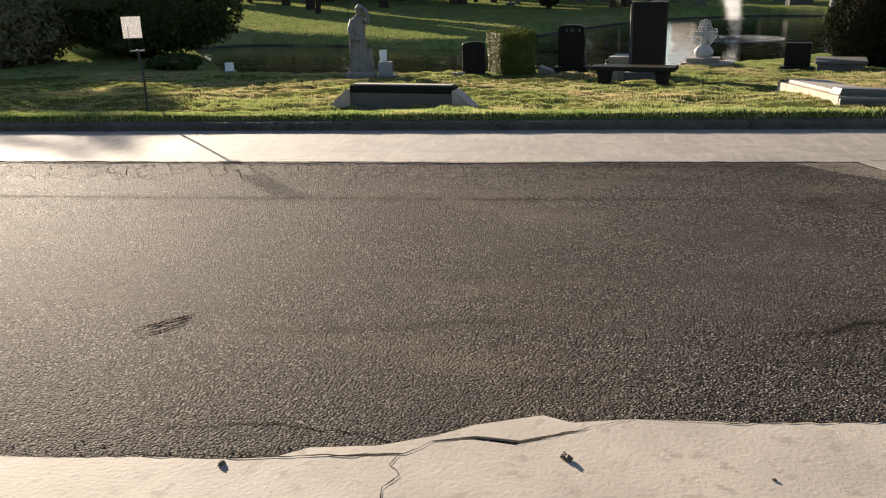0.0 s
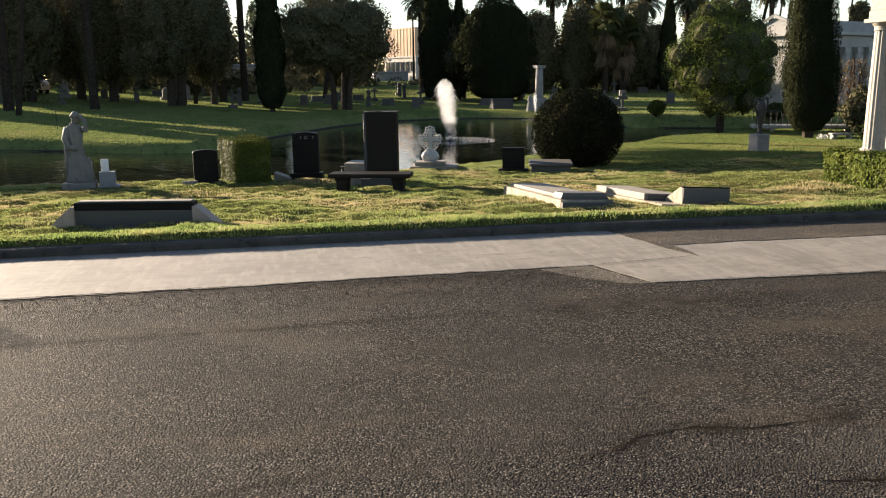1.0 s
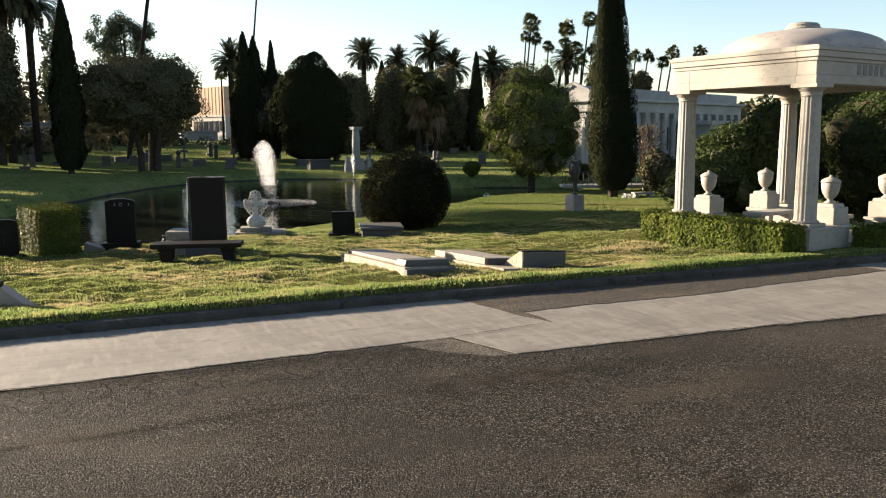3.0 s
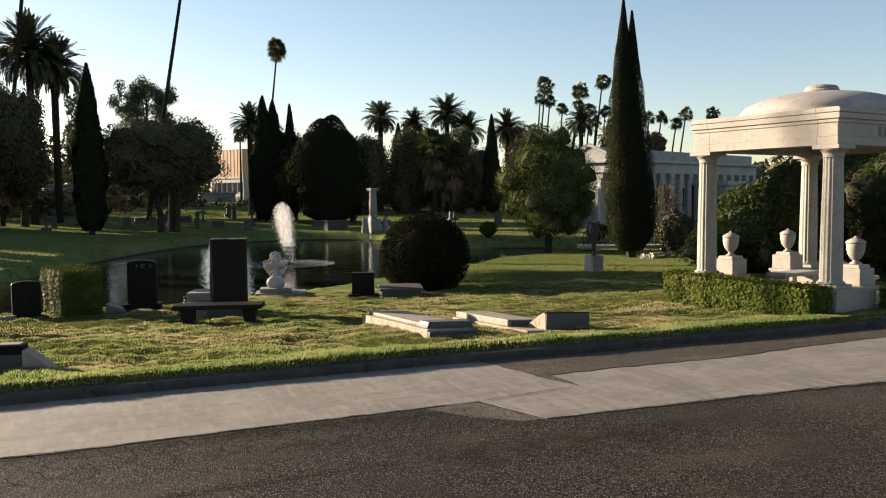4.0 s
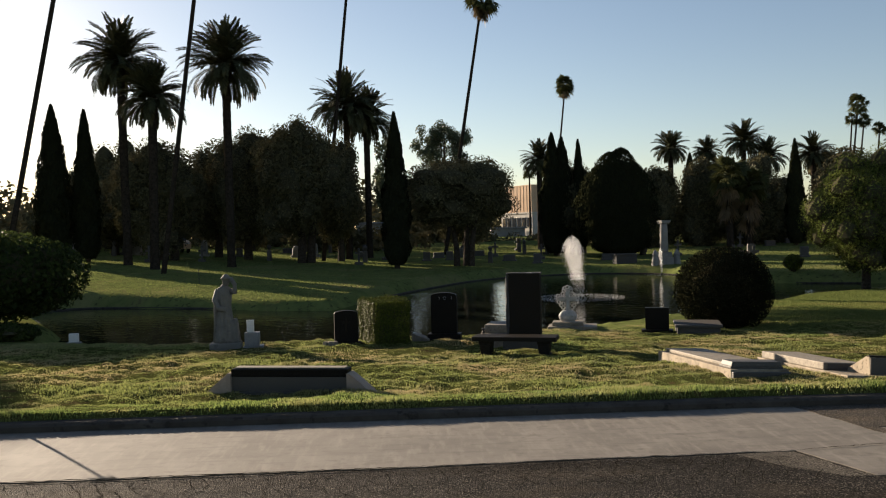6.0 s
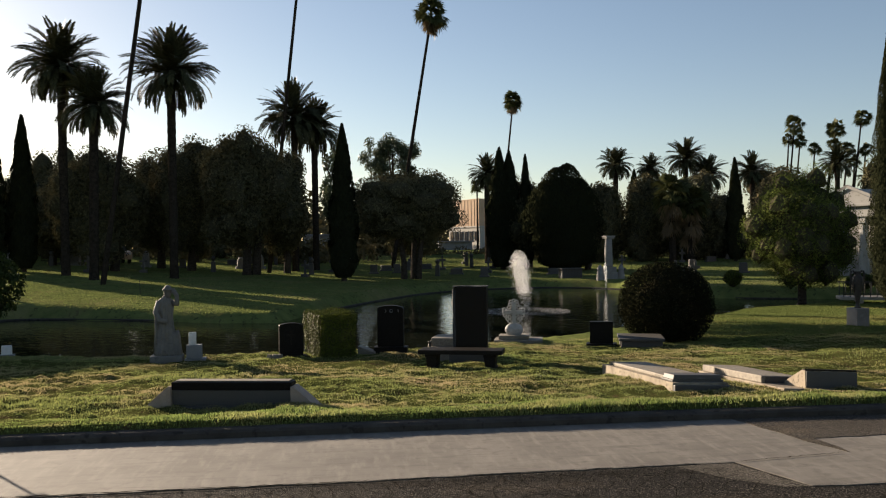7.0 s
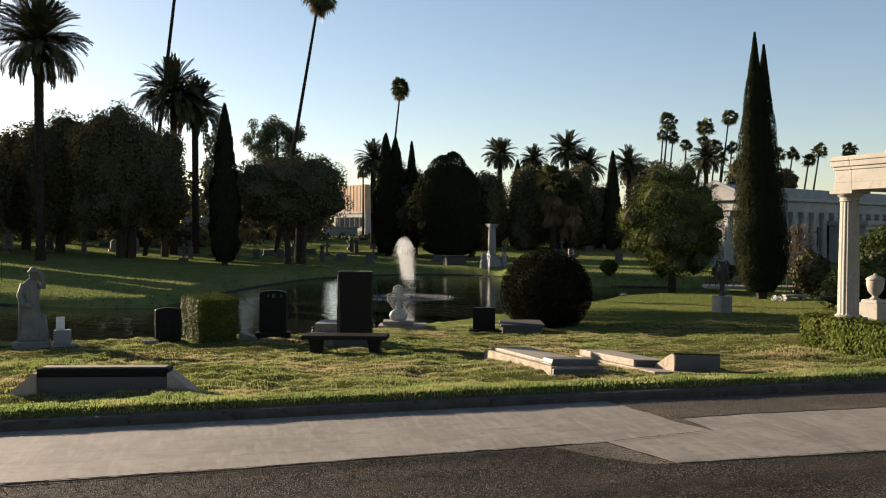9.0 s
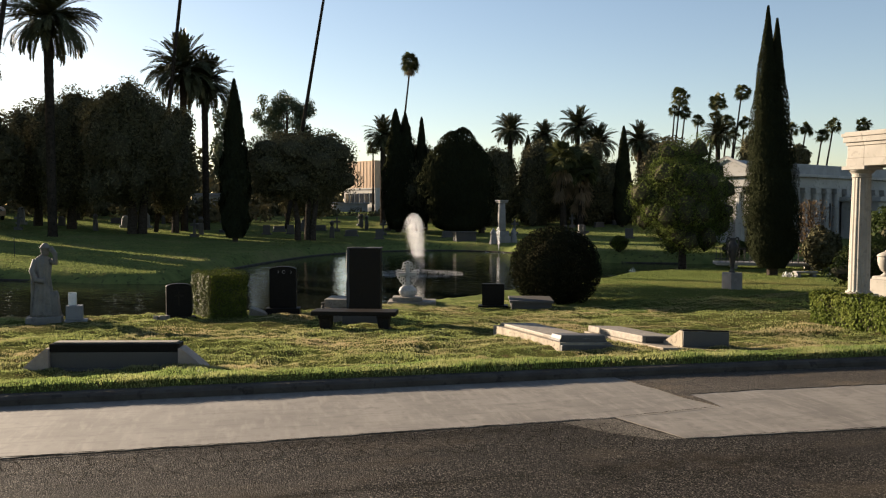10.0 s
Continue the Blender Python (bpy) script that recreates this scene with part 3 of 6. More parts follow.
crack([(-1.0, 1.40), (-0.5, 1.455), (-0.29, 1.462), (0.19, 1.53), (0.27, 1.615), (0.40, 1.645), (0.54, 1.625), (0.78, 1.745), (0.93, 1.822)], 0.003, 0.0185, 7, "dark ragged crack along the pavement edge")
crack([(0.19, 1.53), (0.17, 1.47), (0.20, 1.41), (0.17, 1.34), (0.20, 1.22)], 0.002, 0.0185, 8, "fine crack across the concrete pavement")
crack([(0.95, 1.825), (1.28, 1.825), (1.76, 1.885), (3.0, 1.91)], 0.0035, 0.0185, 9, "thin dark gap along the pavement edge")
crack([(-30, 4.75), (-2, 4.73), (0.15, 4.76), (1.54, 4.80), (2.6, 4.76)], 0.0035, 0.002, 11, "long faint seam along the asphalt")


def stain_paint():
    """Oily damp dirt, densest along the middle of its strip, broken up by noise."""
    m = bpy.data.materials.new("dark_road_stain")
    m.use_nodes = True
    t = m.node_tree
    bsdf = t.nodes["Principled BSDF"]
    bsdf.inputs["Base Color"].default_value = (0.012, 0.0096, 0.0072, 1)
    bsdf.inputs["Roughness"].default_value = 0.9
    bsdf.inputs["Specular IOR Level"].default_value = 0.05
    wet = t.nodes.new("ShaderNodeAttribute")
    wet.attribute_name = "soak"
    co = t.nodes.new("ShaderNodeTexCoord").outputs["Object"]
    k = t.nodes.new("ShaderNodeMath")
    k.operation = "MULTIPLY"
    t.links.new(wet.outputs["Fac"], k.inputs[0])
    t.links.new(ramp(t, noise_of(t, co, 5.0, 6.0, 0.7), 0.36, 0.72), k.inputs[1])
    t.links.new(k.outputs[0], bsdf.inputs["Alpha"])
    return m


STAIN = stain_paint()


def stain(points, width, soak, z, label):
    rng = random.Random(len(label))
    pts = []
    for (ax, ay), (bx, by) in zip(points, points[1:]):
        n = max(2, int(math.hypot(bx - ax, by - ay) / 0.12))
        pts += [(ax + (bx - ax) * i / n, ay + (by - ay) * i / n) for i in range(n)]
    pts.append(points[-1])
    v, f, a = [], [], []
    for i, (x, y) in enumerate(pts):
        p, q = pts[max(i - 1, 0)], pts[min(i + 1, len(pts) - 1)]
        k = math.hypot(q[0] - p[0], q[1] - p[1]) + 1e-9
        ox, oy = -(q[1] - p[1]) / k, (q[0] - p[0]) / k
        fade = min(1, 5 * i / len(pts), 5 * (len(pts) - 1 - i) / len(pts))
        for e, g_ in ((-1, 0), (-0.4, 0.6), (0, 1), (0.4, 0.6), (1, 0)):
            w = width * e * rng.uniform(0.75, 1.25)
            v.append((x + ox * w, y + oy * w, z))
            a.append(soak * g_ * fade)
        if i:
            f += [(5 * i - 5 + j, 5 * i - 4 + j, 5 * i + 1 + j, 5 * i + j) for j in range(4)]
    ob = mesh_object("road_stain", v, f, STAIN)
    ob.data.attributes.new("soak", "FLOAT", "POINT").data.foreach_set("value", a)
    return tagged(ob, label, "stain", kind="structure")


stain([(1.50, 2.58), (1.78, 2.65), (1.95, 2.75), (2.19, 2.79), (2.52, 2.73), (2.9, 2.76), (3.3, 2.9)], 0.10, 0.85, 0.0032, "dark damp stain along a crack")
stain([(2.40, 2.24), (2.69, 2.18), (3.04, 2.10), (3.5, 2.02)], 0.09, 0.9, 0.0034, "dark damp stain along the lower crack")
stain([(-6.0, 4.72), (-2.0, 4.73), (0.15, 4.76), (1.54, 4.80), (2.6, 4.76)], 0.09, 0.75, 0.0036, "long dark seam stain in the asphalt")
stain([(1.9, 4.75), (2.4, 4.70), (2.98, 4.74), (3.5, 4.74), (4.2, 4.72)], 0.34, 0.62, 0.0038, "brown oil stain by the gutter corner")
stain([(-0.5, 5.86), (0.8, 5.85), (1.7, 5.84), (2.3, 5.78), (2.75, 5.80)], 0.13, 0.6, 0.0042, "dark dirt at the gutter corner of the road")
stain([(-0.9, 2.44), (-0.40, 2.48), (-0.08, 2.55), (0.24, 2.63), (0.7, 2.68)], 0.05, 0.6, 0.0030, "faint dark stain in the middle of the road")
r = random.Random(7)
nodes = {}
for i in range(52):
    for j in range(6):
        nodes[i, j] = (-4.2 + 0.137 * i + (0.068 if j % 2 else 0) + r.uniform(-0.045, 0.045), 5.89 - 0.125 * j + r.uniform(-0.04, 0.04))
v, f = [], []
for (i, j), (ax, ay) in nodes.items():
    for q in ((i + 1, j), (i, j + 1), (i + (1 if j % 2 else -1), j + 1)):
        if q in nodes and r.random() < (0.78 - 0.11 * j):
            bx, by = nodes[q]
            mx, my = (ax + bx) / 2 + r.uniform(-0.016, 0.016), (ay + by) / 2 + r.uniform(-0.016, 0.016)
            for (px, py), (qx, qy) in (((ax, ay), (mx, my)), ((mx, my), (bx, by))):
                d = math.hypot(qx - px, qy - py) + 1e-6
                wx, wy = -(qy - py) / d * 0.0028, (qx - px) / d * 0.0028
                k = len(v)
                v += [(px - wx, py - wy, 0.004), (px + wx, py + wy, 0.004), (qx + wx * 0.6, qy + wy * 0.6, 0.004), (qx - wx * 0.6, qy - wy * 0.6, 0.004)]
                f.append((k, k + 1, k + 2, k + 3))
tagged(mesh_object("crack_network", v, f, CRACK), "fine alligator cracking along the asphalt edge", "crack", kind="stuff")


# ---- turf ----
def turf(name, rng, x, y, height, width, material, label):
    n = len(x)
    z = land(x, y)
    h = height * rng.uniform(0.45, 1.25, n)
    a, lean = rng.uniform(0, 6.28, n), rng.uniform(0, 0.7, n)
    la = rng.uniform(0, 6.28, n)
    base = np.stack([x, y, z - 0.008], 1)
    side = np.stack([np.cos(a), np.sin(a), np.zeros(n)], 1) * (width * rng.uniform(0.6, 1.3, n))[:, None]
    tip = base + np.stack([np.cos(la) * lean * h, np.sin(la) * lean * h, h + 0.008], 1)
    ob = quads_object(name, np.stack([base - side, base + side, tip], 1), material, corners=3)
    return tagged(ob, label, "grass", kind="stuff")


g = np.random.default_rng(11)
n = 540000
x = g.uniform(-9.5, 13.5, n)
y = kerb_y(x) + 0.12 + 9.2 * g.uniform(0, 1, n) ** 1.35
tuft = waves(x, y, 2.6, 21) + 0.7 * waves(x, y, 8.0, 23)
bare = smooth(waves(x, y, 0.9, 29) + 0.5 * waves(x, y, 3.5, 31), 0.35, 1.1)
keep = (lake_distance(x, y) > 0.25) & (g.uniform(0, 1, n) > 0.75 * bare) & ~((x > 8.95) & (x < 11.6) & (y > 7.95) & (y < 10.9))
x, y, tuft = x[keep], y[keep], tuft[keep]
edge_ = 1 + 0.15 * np.exp(-((y - kerb_y(x) - 0.2) / 0.25) ** 2)
high = (0.0175 + 0.0125 * np.clip(tuft, -0.9, 1.6)) * edge_
lush = (y - kerb_y(x) < 0.62 + 0.25 * waves(x, y, 2.2, 41)) | (waves(x, y, 1.1, 43) + 0.35 * waves(x, y, 5.0, 44) > 0.75)
turf("grass", g, x[~lush], y[~lush], high[~lush], 0.0072, BLADE, "short uneven lawn grass with dry patches")
turf("lush_grass", g, x[lush], y[lush], high[lush], 0.0072, BLADE_LUSH, "greener thicker grass along the kerb and in patches")
n = 200000
m = 150000
x, y = g.uniform(6.5, 17, m), g.uniform(15.2, 24, m)
keep = lake_distance(x, y) > 0.25
turf("bank_grass", g, x[keep], y[keep], 0.030 + 0.010 * np.clip(waves(x[keep], y[keep], 2.5, 51), -1, 1), 0.0145, BLADE_FAR, "mown sunlit grass on the near bank of the pond")
x = np.concatenate([g.uniform(14, 22, n // 8), g.uniform(-30, 34, n - n // 8)])
y = np.concatenate([g.uniform(19, 27, n // 8), 25 + 55 * g.uniform(0, 1, n - n // 8) ** 1.3])
keep = lake_distance(x, y) > 0.25
turf("far_grass", g, x[keep], y[keep], 0.030 + 0 * x[keep], 0.036, BLADE_FAR, "mown grass on the far banks of the pond")


# ---- graves on the near lawn ----
def bench(m):
    b = thing("stone_bench", m, "low dark granite bench with scrolled legs on the lawn", "bench")
    part("seat", block(1.27, 0.40, 0.065, (0, 0, 0.205), 0.015), SLATE, b)
    for sx in (-0.44, 0.44):
        leg = merged(block(0.20, 0.30, 0.05, (sx, 0, 0.158), 0.012), block(0.15, 0.26, 0.16, (sx, 0, 0.0), 0.015, 1.15), block(0.19, 0.29, 0.03, (sx, 0, -0.02), 0.01))
        part("leg", leg, SLATE, b)
    return b


bench(pose(1.66, 12.28, land_z(1.66, 12.2) - 0.005, 0, 0, -17))


def stele(m):
    b = thing("tall_headstone", m, "tall black granite headstone with a rough split edge", "headstone")
    part("base", block(0.68, 0.36, 0.17, (0, 0, 0), 0.012), DARKGREY, b, "dark granite plinth")
    bm = block(0.51, 0.20, 1.08, (0.01, 0, 0.168), 0.006)
    part("tablet", bm, SLATE, b)
    e = block(0.045, 0.19, 1.06, (-0.258, 0, 0.172), 0, 1.0, 0.012, 6, 5)
    part("rough_edge", e, ROCK, b, "rough rock-pitched side of the tablet")
    c = block(0.55, 0.19, 0.022, (0.0, 0, 1.238), 0, 1.0, 0.006, 5, 8)
    part("rough_top", c, ROCK, b, "rough split top edge")
    return b


stele(pose(1.95, 13.24, land_z(1.95, 13.24) - 0.03, 0, 0, -18))


def bar_stone(m):
    b = thing("wide_headstone", m, "low wide grey headstone with a black cap and sloping wings", "headstone")
    part("body", block(1.29, 0.17, 0.19, (0, 0.085, -0.02), 0.006), DARKGREY, b)
    part("cap", block(1.305, 0.18, 0.085, (0, 0.085, 0.171), 0.010), BLACK, b, "polished black granite cap")
    part("top_slab", block(1.24, 0.13, 0.012, (0, 0.095, 0.2565), 0.004), PALE, b, "pale top face")
    for s in (-1, 1):
        bm = bmesh.new()
        o = [(0.648, 0.0), (0.648, 0.222), (0.675, 0.225), (0.78, 0.14), (0.90, 0.035), (0.93, 0.0)]
        f = [bm.verts.new((s * x, -0.035, z - 0.01)) for x, z in o]
        k = [bm.verts.new((s * x, 0.17, z - 0.01)) for x, z in o]
        bm.faces.new(f if s < 0 else f[::-1])
        bm.faces.new(k[::-1] if s < 0 else k)
        for i in range(len(o)):
            j = (i + 1) % len(o)
            bm.faces.new((f[i], f[j], k[j], k[i]))
        bmesh.ops.recalc_face_normals(bm, faces=bm.faces[:])
        part("wing", bm, PINK, b, "sloping pinkish stone wing")
    part("footing", block(1.40, 0.06, 0.03, (0, -0.032, -0.02), 0.006), DARKGREY, b)
    return b


bar_stone(pose(-1.255, 8.875, 0.025, 0, 0, -11.2))


def ledger_with_marker(m):
    """Origin at the front corner; x along the front, y to the back."""
    b = thing("ledger_grave", m, "tan stone ledger grave with a pale slab and grey marker", "grave")
    part("kerbing", block(0.68, 2.24, 0.22, (0.34, 1.12, -0.11), 0.008), TAN, b)
    part("slab", block(0.53, 1.76, 0.045, (0.34, 1.28, 0.110), 0.012), PALE, b, "pale polished cover slab")
    mk = merged(block(0.62, 0.30, 0.025, (0.34, 0.22, 0.110), 0.006), block(0.60, 0.28, 0.055, (0.34, 0.22, 0.134), 0.008, 0.94))
    part("marker", mk, DARKGREY, b, "grey bevelled marker stone")
    part("inscription", block(0.09, 0.004, 0.006, (0.38, 0.072, 0.150), 0), LETTER, b, "unreadable dark bar of lettering")
    part("front_step", block(0.67, 0.05, 0.16, (0.34, -0.026, -0.075), 0.008), DARKGREY, b, "dark grey front edge")
    return b


ledger_with_marker(pose(3.61, 8.93, 0.0, -2.6, 2.5, 3))


def ledger_with_pillow(m):
    b = thing("ledger_grave", m, "tan ledger grave with a dark slanted headstone at its foot", "grave")
    part("base", block(0.98, 2.10, 0.14, (0.49, 1.06, -0.07), 0.010), TAN, b)
    part("front_edge", block(0.60, 0.03, 0.11, (0.66, 0.004, -0.052), 0.006), DARKGREY, b, "dark front face of the base")
    part("slab", block(0.50, 1.50, 0.085, (0.29, 1.31, 0.0705), 0.010), PALE, b, "pale cover slab")
    part("slab_end", block(0.44, 0.012, 0.07, (0.31, 0.555, 0.076), 0.003), DARKGREY, b, "dark end of the cover slab")
    bm = bmesh.new()
    side = [(0.10, 0.0705), (0.115, 0.262), (0.165, 0.272), (0.52, 0.105), (0.53, 0.0705)]
    near = [bm.verts.new((0.31, y_, z_)) for y_, z_ in side]
    far = [bm.verts.new((0.94, y_, z_)) for y_, z_ in side]
    bm.faces.new(near)
    bm.faces.new(far[::-1])
    for i in range(5):
        bm.faces.new((near[i], far[i], far[(i + 1) % 5], near[(i + 1) % 5]))
    bmesh.ops.recalc_face_normals(bm, faces=bm.faces[:])
    part("headstone", bm, TAN, b, "tan wedge-shaped headstone falling away to the back")
    part("face", block(0.62, 0.014, 0.178, (0.625, 0.099, 0.078), 0.004), DARKGREY, b, "dark polished upright face")
    part("cap", block(0.635, 0.06, 0.014, (0.625, 0.138, 0.2655), 0.004), SLATE, b, "dark top edge")
    return b


ledger_with_pillow(pose(4.74, 8.56, 0.0, -3.0, 3.5, 2))


def stepped_grave(m):
    b = thing("stepped_grave", m, "small stepped pale stone grave with a little vase", "grave")
    part("base", block(0.48, 0.75, 0.25, (0, 0, -0.02), 0.012), PALE, b)
    part("block", block(0.40, 0.60, 0.14, (0.02, 0.04, 0.231), 0.012), PALE, b, "grey upper block")
    part("vase", lathe([(0.022, 0), (0.03, 0.02), (0.018, 0.045), (0.034, 0.085), (0.03, 0.09)], 12, (-0.19, -0.31, 0.231)), BRONZE, b, "small dark vase")
    return b


stepped_grave(pose(1.60, 14.10, land_z(1.56, 14.1), 0, 0, -17))


def tablet(m, w, h, d, label, shoulder=0.0, base=0.1, material=BLACK):
    b = thing("headstone", m, label, "headstone")
    part("base", block(w + 0.14, d + 0.14, base + 0.03, (0, 0, -0.03), 0.012), material, b)
    bm = bmesh.new()
    o = [(-w / 2, 0), (-w / 2, h - shoulder)]
    n = 10
    for i in range(1, n):
        a = math.pi * i / n
        o.append((-w / 2 * math.cos(a), h - shoulder + shoulder * math.sin(a)))
    o += [(w / 2, h - shoulder), (w / 2, 0)]
    f = [bm.verts.new((x_, -d / 2, z_ + base)) for x_, z_ in o]
    k = [bm.verts.new((x_, d / 2, z_ + base)) for x_, z_ in o]
    bm.faces.new(f)
    bm.faces.new(k[::-1])
    for i in range(len(o)):
        j = (i + 1) % len(o)
        bm.faces.new((f[j], f[i], k[i], k[j]))
    bmesh.ops.recalc_face_normals(bm, faces=bm.faces[:])
    part("tablet", bm, material, b)
    return b


t2 = tablet(pose(0.74, 15.30, land_z(0.74, 15.3) - 0.01, 0, 0, -10), 0.48, 0.76, 0.16, "black granite headstone with a rounded top and carved rings", 0.06)
for i, x_ in enumerate((-0.10, 0.02, 0.13)):
    ring = bmesh.new()
    arc = (0.3, 5.9) if i == 1 else ((-1.1, 1.1) if i == 0 else (-1.1, 1.1))
    pts = [(x_ + 0.026 * math.cos(arc[0] + (arc[1] - arc[0]) * k / 12), -0.083, 0.76 + 0.026 * math.sin(arc[0] + (arc[1] - arc[0]) * k / 12)) for k in range(13)]
    part("ornament", tube(pts, [0.005] * 13, 5), GREY, t2, "pale carved ring")
t3 = tablet(pose(-1.07, 14.98, land_z(-1.07, 15) - 0.01, 0, 0, 8), 0.42, 0.58, 0.16, "dark headstone beside the clipped hedge", 0.05, 0.05)
part("carved_cross", merged(block(0.03, 0.012, 0.26, (0, -0.080, 0.24), 0.004), block(0.15, 0.012, 0.03, (0, -0.0795, 0.40), 0.004)), SLATE, t3, "faint carved cross")
t4 = tablet(pose(4.84, 15.55, land_z(4.84, 15.5) - 0.01, 0, 0, -18), 0.44, 0.42, 0.16, "small squat dark headstone near the pond", 0.0, 0.04)


def rubble(m, label, k):
    """A few loose bits of pale stone and an empty flower cup."""
    b = thing("stone_fragments", m, label, "stone fragments")
    r = random.Random(k)
    for i in range(3):
        part("fragment", block(r.uniform(0.06, 0.12), r.uniform(0.06, 0.1), r.uniform(0.05, 0.09), (-0.07 + 0.085 * i, r.uniform(-0.03, 0.03), -0.01), 0.008, 0.8, 0, 0, 0, r.uniform(0, 90)), PALE, b)
    return b


rubble(pose(-1.36, 14.78, land_z(-1.36, 14.78), 0, 0, 10), "broken pale stone pieces beside a headstone", 1)
wedge = thing("slant_marker", pose(0.30, 15.22, land_z(0.3, 15.2), 0, 0, -12), "pale slanted grave marker low in the grass", "grave marker")
bm = block(0.30, 0.26, 0.17, (0, 0, -0.01), 0.006)
for v in bm.verts:
    if v.co.z > 0.05 and v.co.x > 0:
        v.co.z -= 0.11
part("stone", bm, PALE, wedge)
flat = thing("flat_tomb", pose(5.50, 15.22, land_z(5.50, 15.2) - 0.02, 0, 0, -16), "low pale flat tomb near the bush", "tomb")
part("slab", block(0.84, 0.95, 0.05, (0, 0, 0.15), 0.01), DARKGREY, flat, "grey polished cover slab")
part("body", block(0.76, 0.86, 0.18, (0, 0, -0.03), 0.01), DARKGREY, flat)


def statue(m):
    b = thing("statue", m, "weathered grey marble statue of a draped figure on a base", "statue")
    bm = merged(
        block(0.60, 0.42, 0.14, (0, 0, 0), 0.02),
        lathe([(0.23, 0.12), (0.225, 0.20), (0.20, 0.30), (0.182, 0.40), (0.170, 0.52), (0.150, 0.62), (0.136, 0.72), (0.132, 0.80), (0.150, 0.90), (0.158, 0.98), (0.135, 1.05), (0.07, 1.09), (0.045, 1.12)], 66, (-0.01, 0, 0), 11, 0.14, 0.8),
        lathe([(0.02, 1.08), (0.058, 1.11), (0.075, 1.16), (0.074, 1.20), (0.095, 1.205), (0.098, 1.225), (0.072, 1.25), (0.04, 1.285), (0.01, 1.295)], 20, (0.03, -0.01, 0)),
        tube([(0.12, -0.02, 1.0), (0.20, -0.06, 0.98), (0.20, -0.06, 1.12), (0.12, -0.05, 1.22)], [0.055, 0.05, 0.042, 0.045], 10),
        tube([(-0.13, 0, 1.02), (-0.19, -0.05, 0.85), (-0.12, -0.13, 0.72), (0.02, -0.15, 0.70)], [0.065, 0.058, 0.05, 0.045], 10),
        tube([(-0.15, 0.02, 1.0), (-0.17, 0.03, 0.7), (-0.18, 0.02, 0.4), (-0.21, 0.0, 0.14)], [0.05, 0.06, 0.055, 0.045], 8),
        block(0.26, 0.24, 0.40, (0.15, 0.0, 0.12), 0.03, 0.55, 0.022, 4, 3),
    )
    me_ob = part("figure", bm, STATUE, None, smooth=True)
    me_ob.name = "statue"
    me_ob.matrix_world = m
    me_ob.data.transform(Matrix.Diagonal((0.90, 0.95, 1.06, 1)))
    bpy.data.objects.remove(b)
    return tagged(me_ob, "weathered grey marble statue of a draped figure on a base", "statue")


statue(pose(-3.20, 14.85, land_z(-3.2, 14.85) - 0.02, 0, 0, 6))
ped = thing("small_pedestal", pose(-2.74, 14.88, land_z(-2.74, 14.9) - 0.01, 0, 0, 6), "small grey pedestal with a white marble vase beside the statue", "pedestal")
part("block", block(0.26, 0.22, 0.24, (0, 0, 0.04), 0.01), GREY, ped)
part("foot", block(0.36, 0.32, 0.06, (0.02, 0, -0.02), 0.01), GREY, ped)
part("vase", block(0.13, 0.05, 0.22, (-0.03, 0, 0.2805), 0.012), MARBLE, ped, "white marble tablet vase")


def lace_cross(m):
    b = thing("ornate_cross", m, "ornate white openwork stone cross on a pale base", "cross")
    part("base", merged(block(0.98, 0.62, 0.09, (0.05, 0, -0.03), 0.01), block(0.62, 0.42, 0.08, (-0.04, 0, 0.061), 0.01)), PALE, b, "stepped pale stone base")
    foot = lathe([(0.14, 0.14), (0.18, 0.20), (0.19, 0.26), (0.15, 0.33), (0.10, 0.37)], 20, (-0.04, 0, 0), 0, 0, 0.5)
    part("foot", foot, LACE, b)
    bits = [block(0.085, 0.075, 0.46, (-0.04, 0, 0.36), 0.01), block(0.36, 0.075, 0.085, (-0.04, 0, 0.56), 0.01)]
    for cx, cz in ((-0.04, 0.84), (-0.10, 0.815), (0.02, 0.815), (-0.235, 0.60), (-0.235, 0.66), (-0.22, 0.54), (0.155, 0.60), (0.155, 0.66), (0.14, 0.54),
                   (-0.13, 0.50), (0.05, 0.50), (-0.14, 0.70), (0.06, 0.70), (-0.13, 0.42), (0.05, 0.42), (-0.17, 0.47), (0.09, 0.47), (-0.11, 0.77), (0.03, 0.77)):
        pts = [(cx + 0.034 * math.cos(a), 0, cz + 0.034 * math.sin(a)) for a in [k * math.pi / 5 for k in range(11)]]
        bits.append(tube(pts, [0.012] * 11, 6))
    part("openwork", merged(*bits), LACE, b, smooth=False)
    return b


lace_cross(pose(3.38, 16.68, land_z(3.38, 16.6) - 0.01, 0, 0, -14))


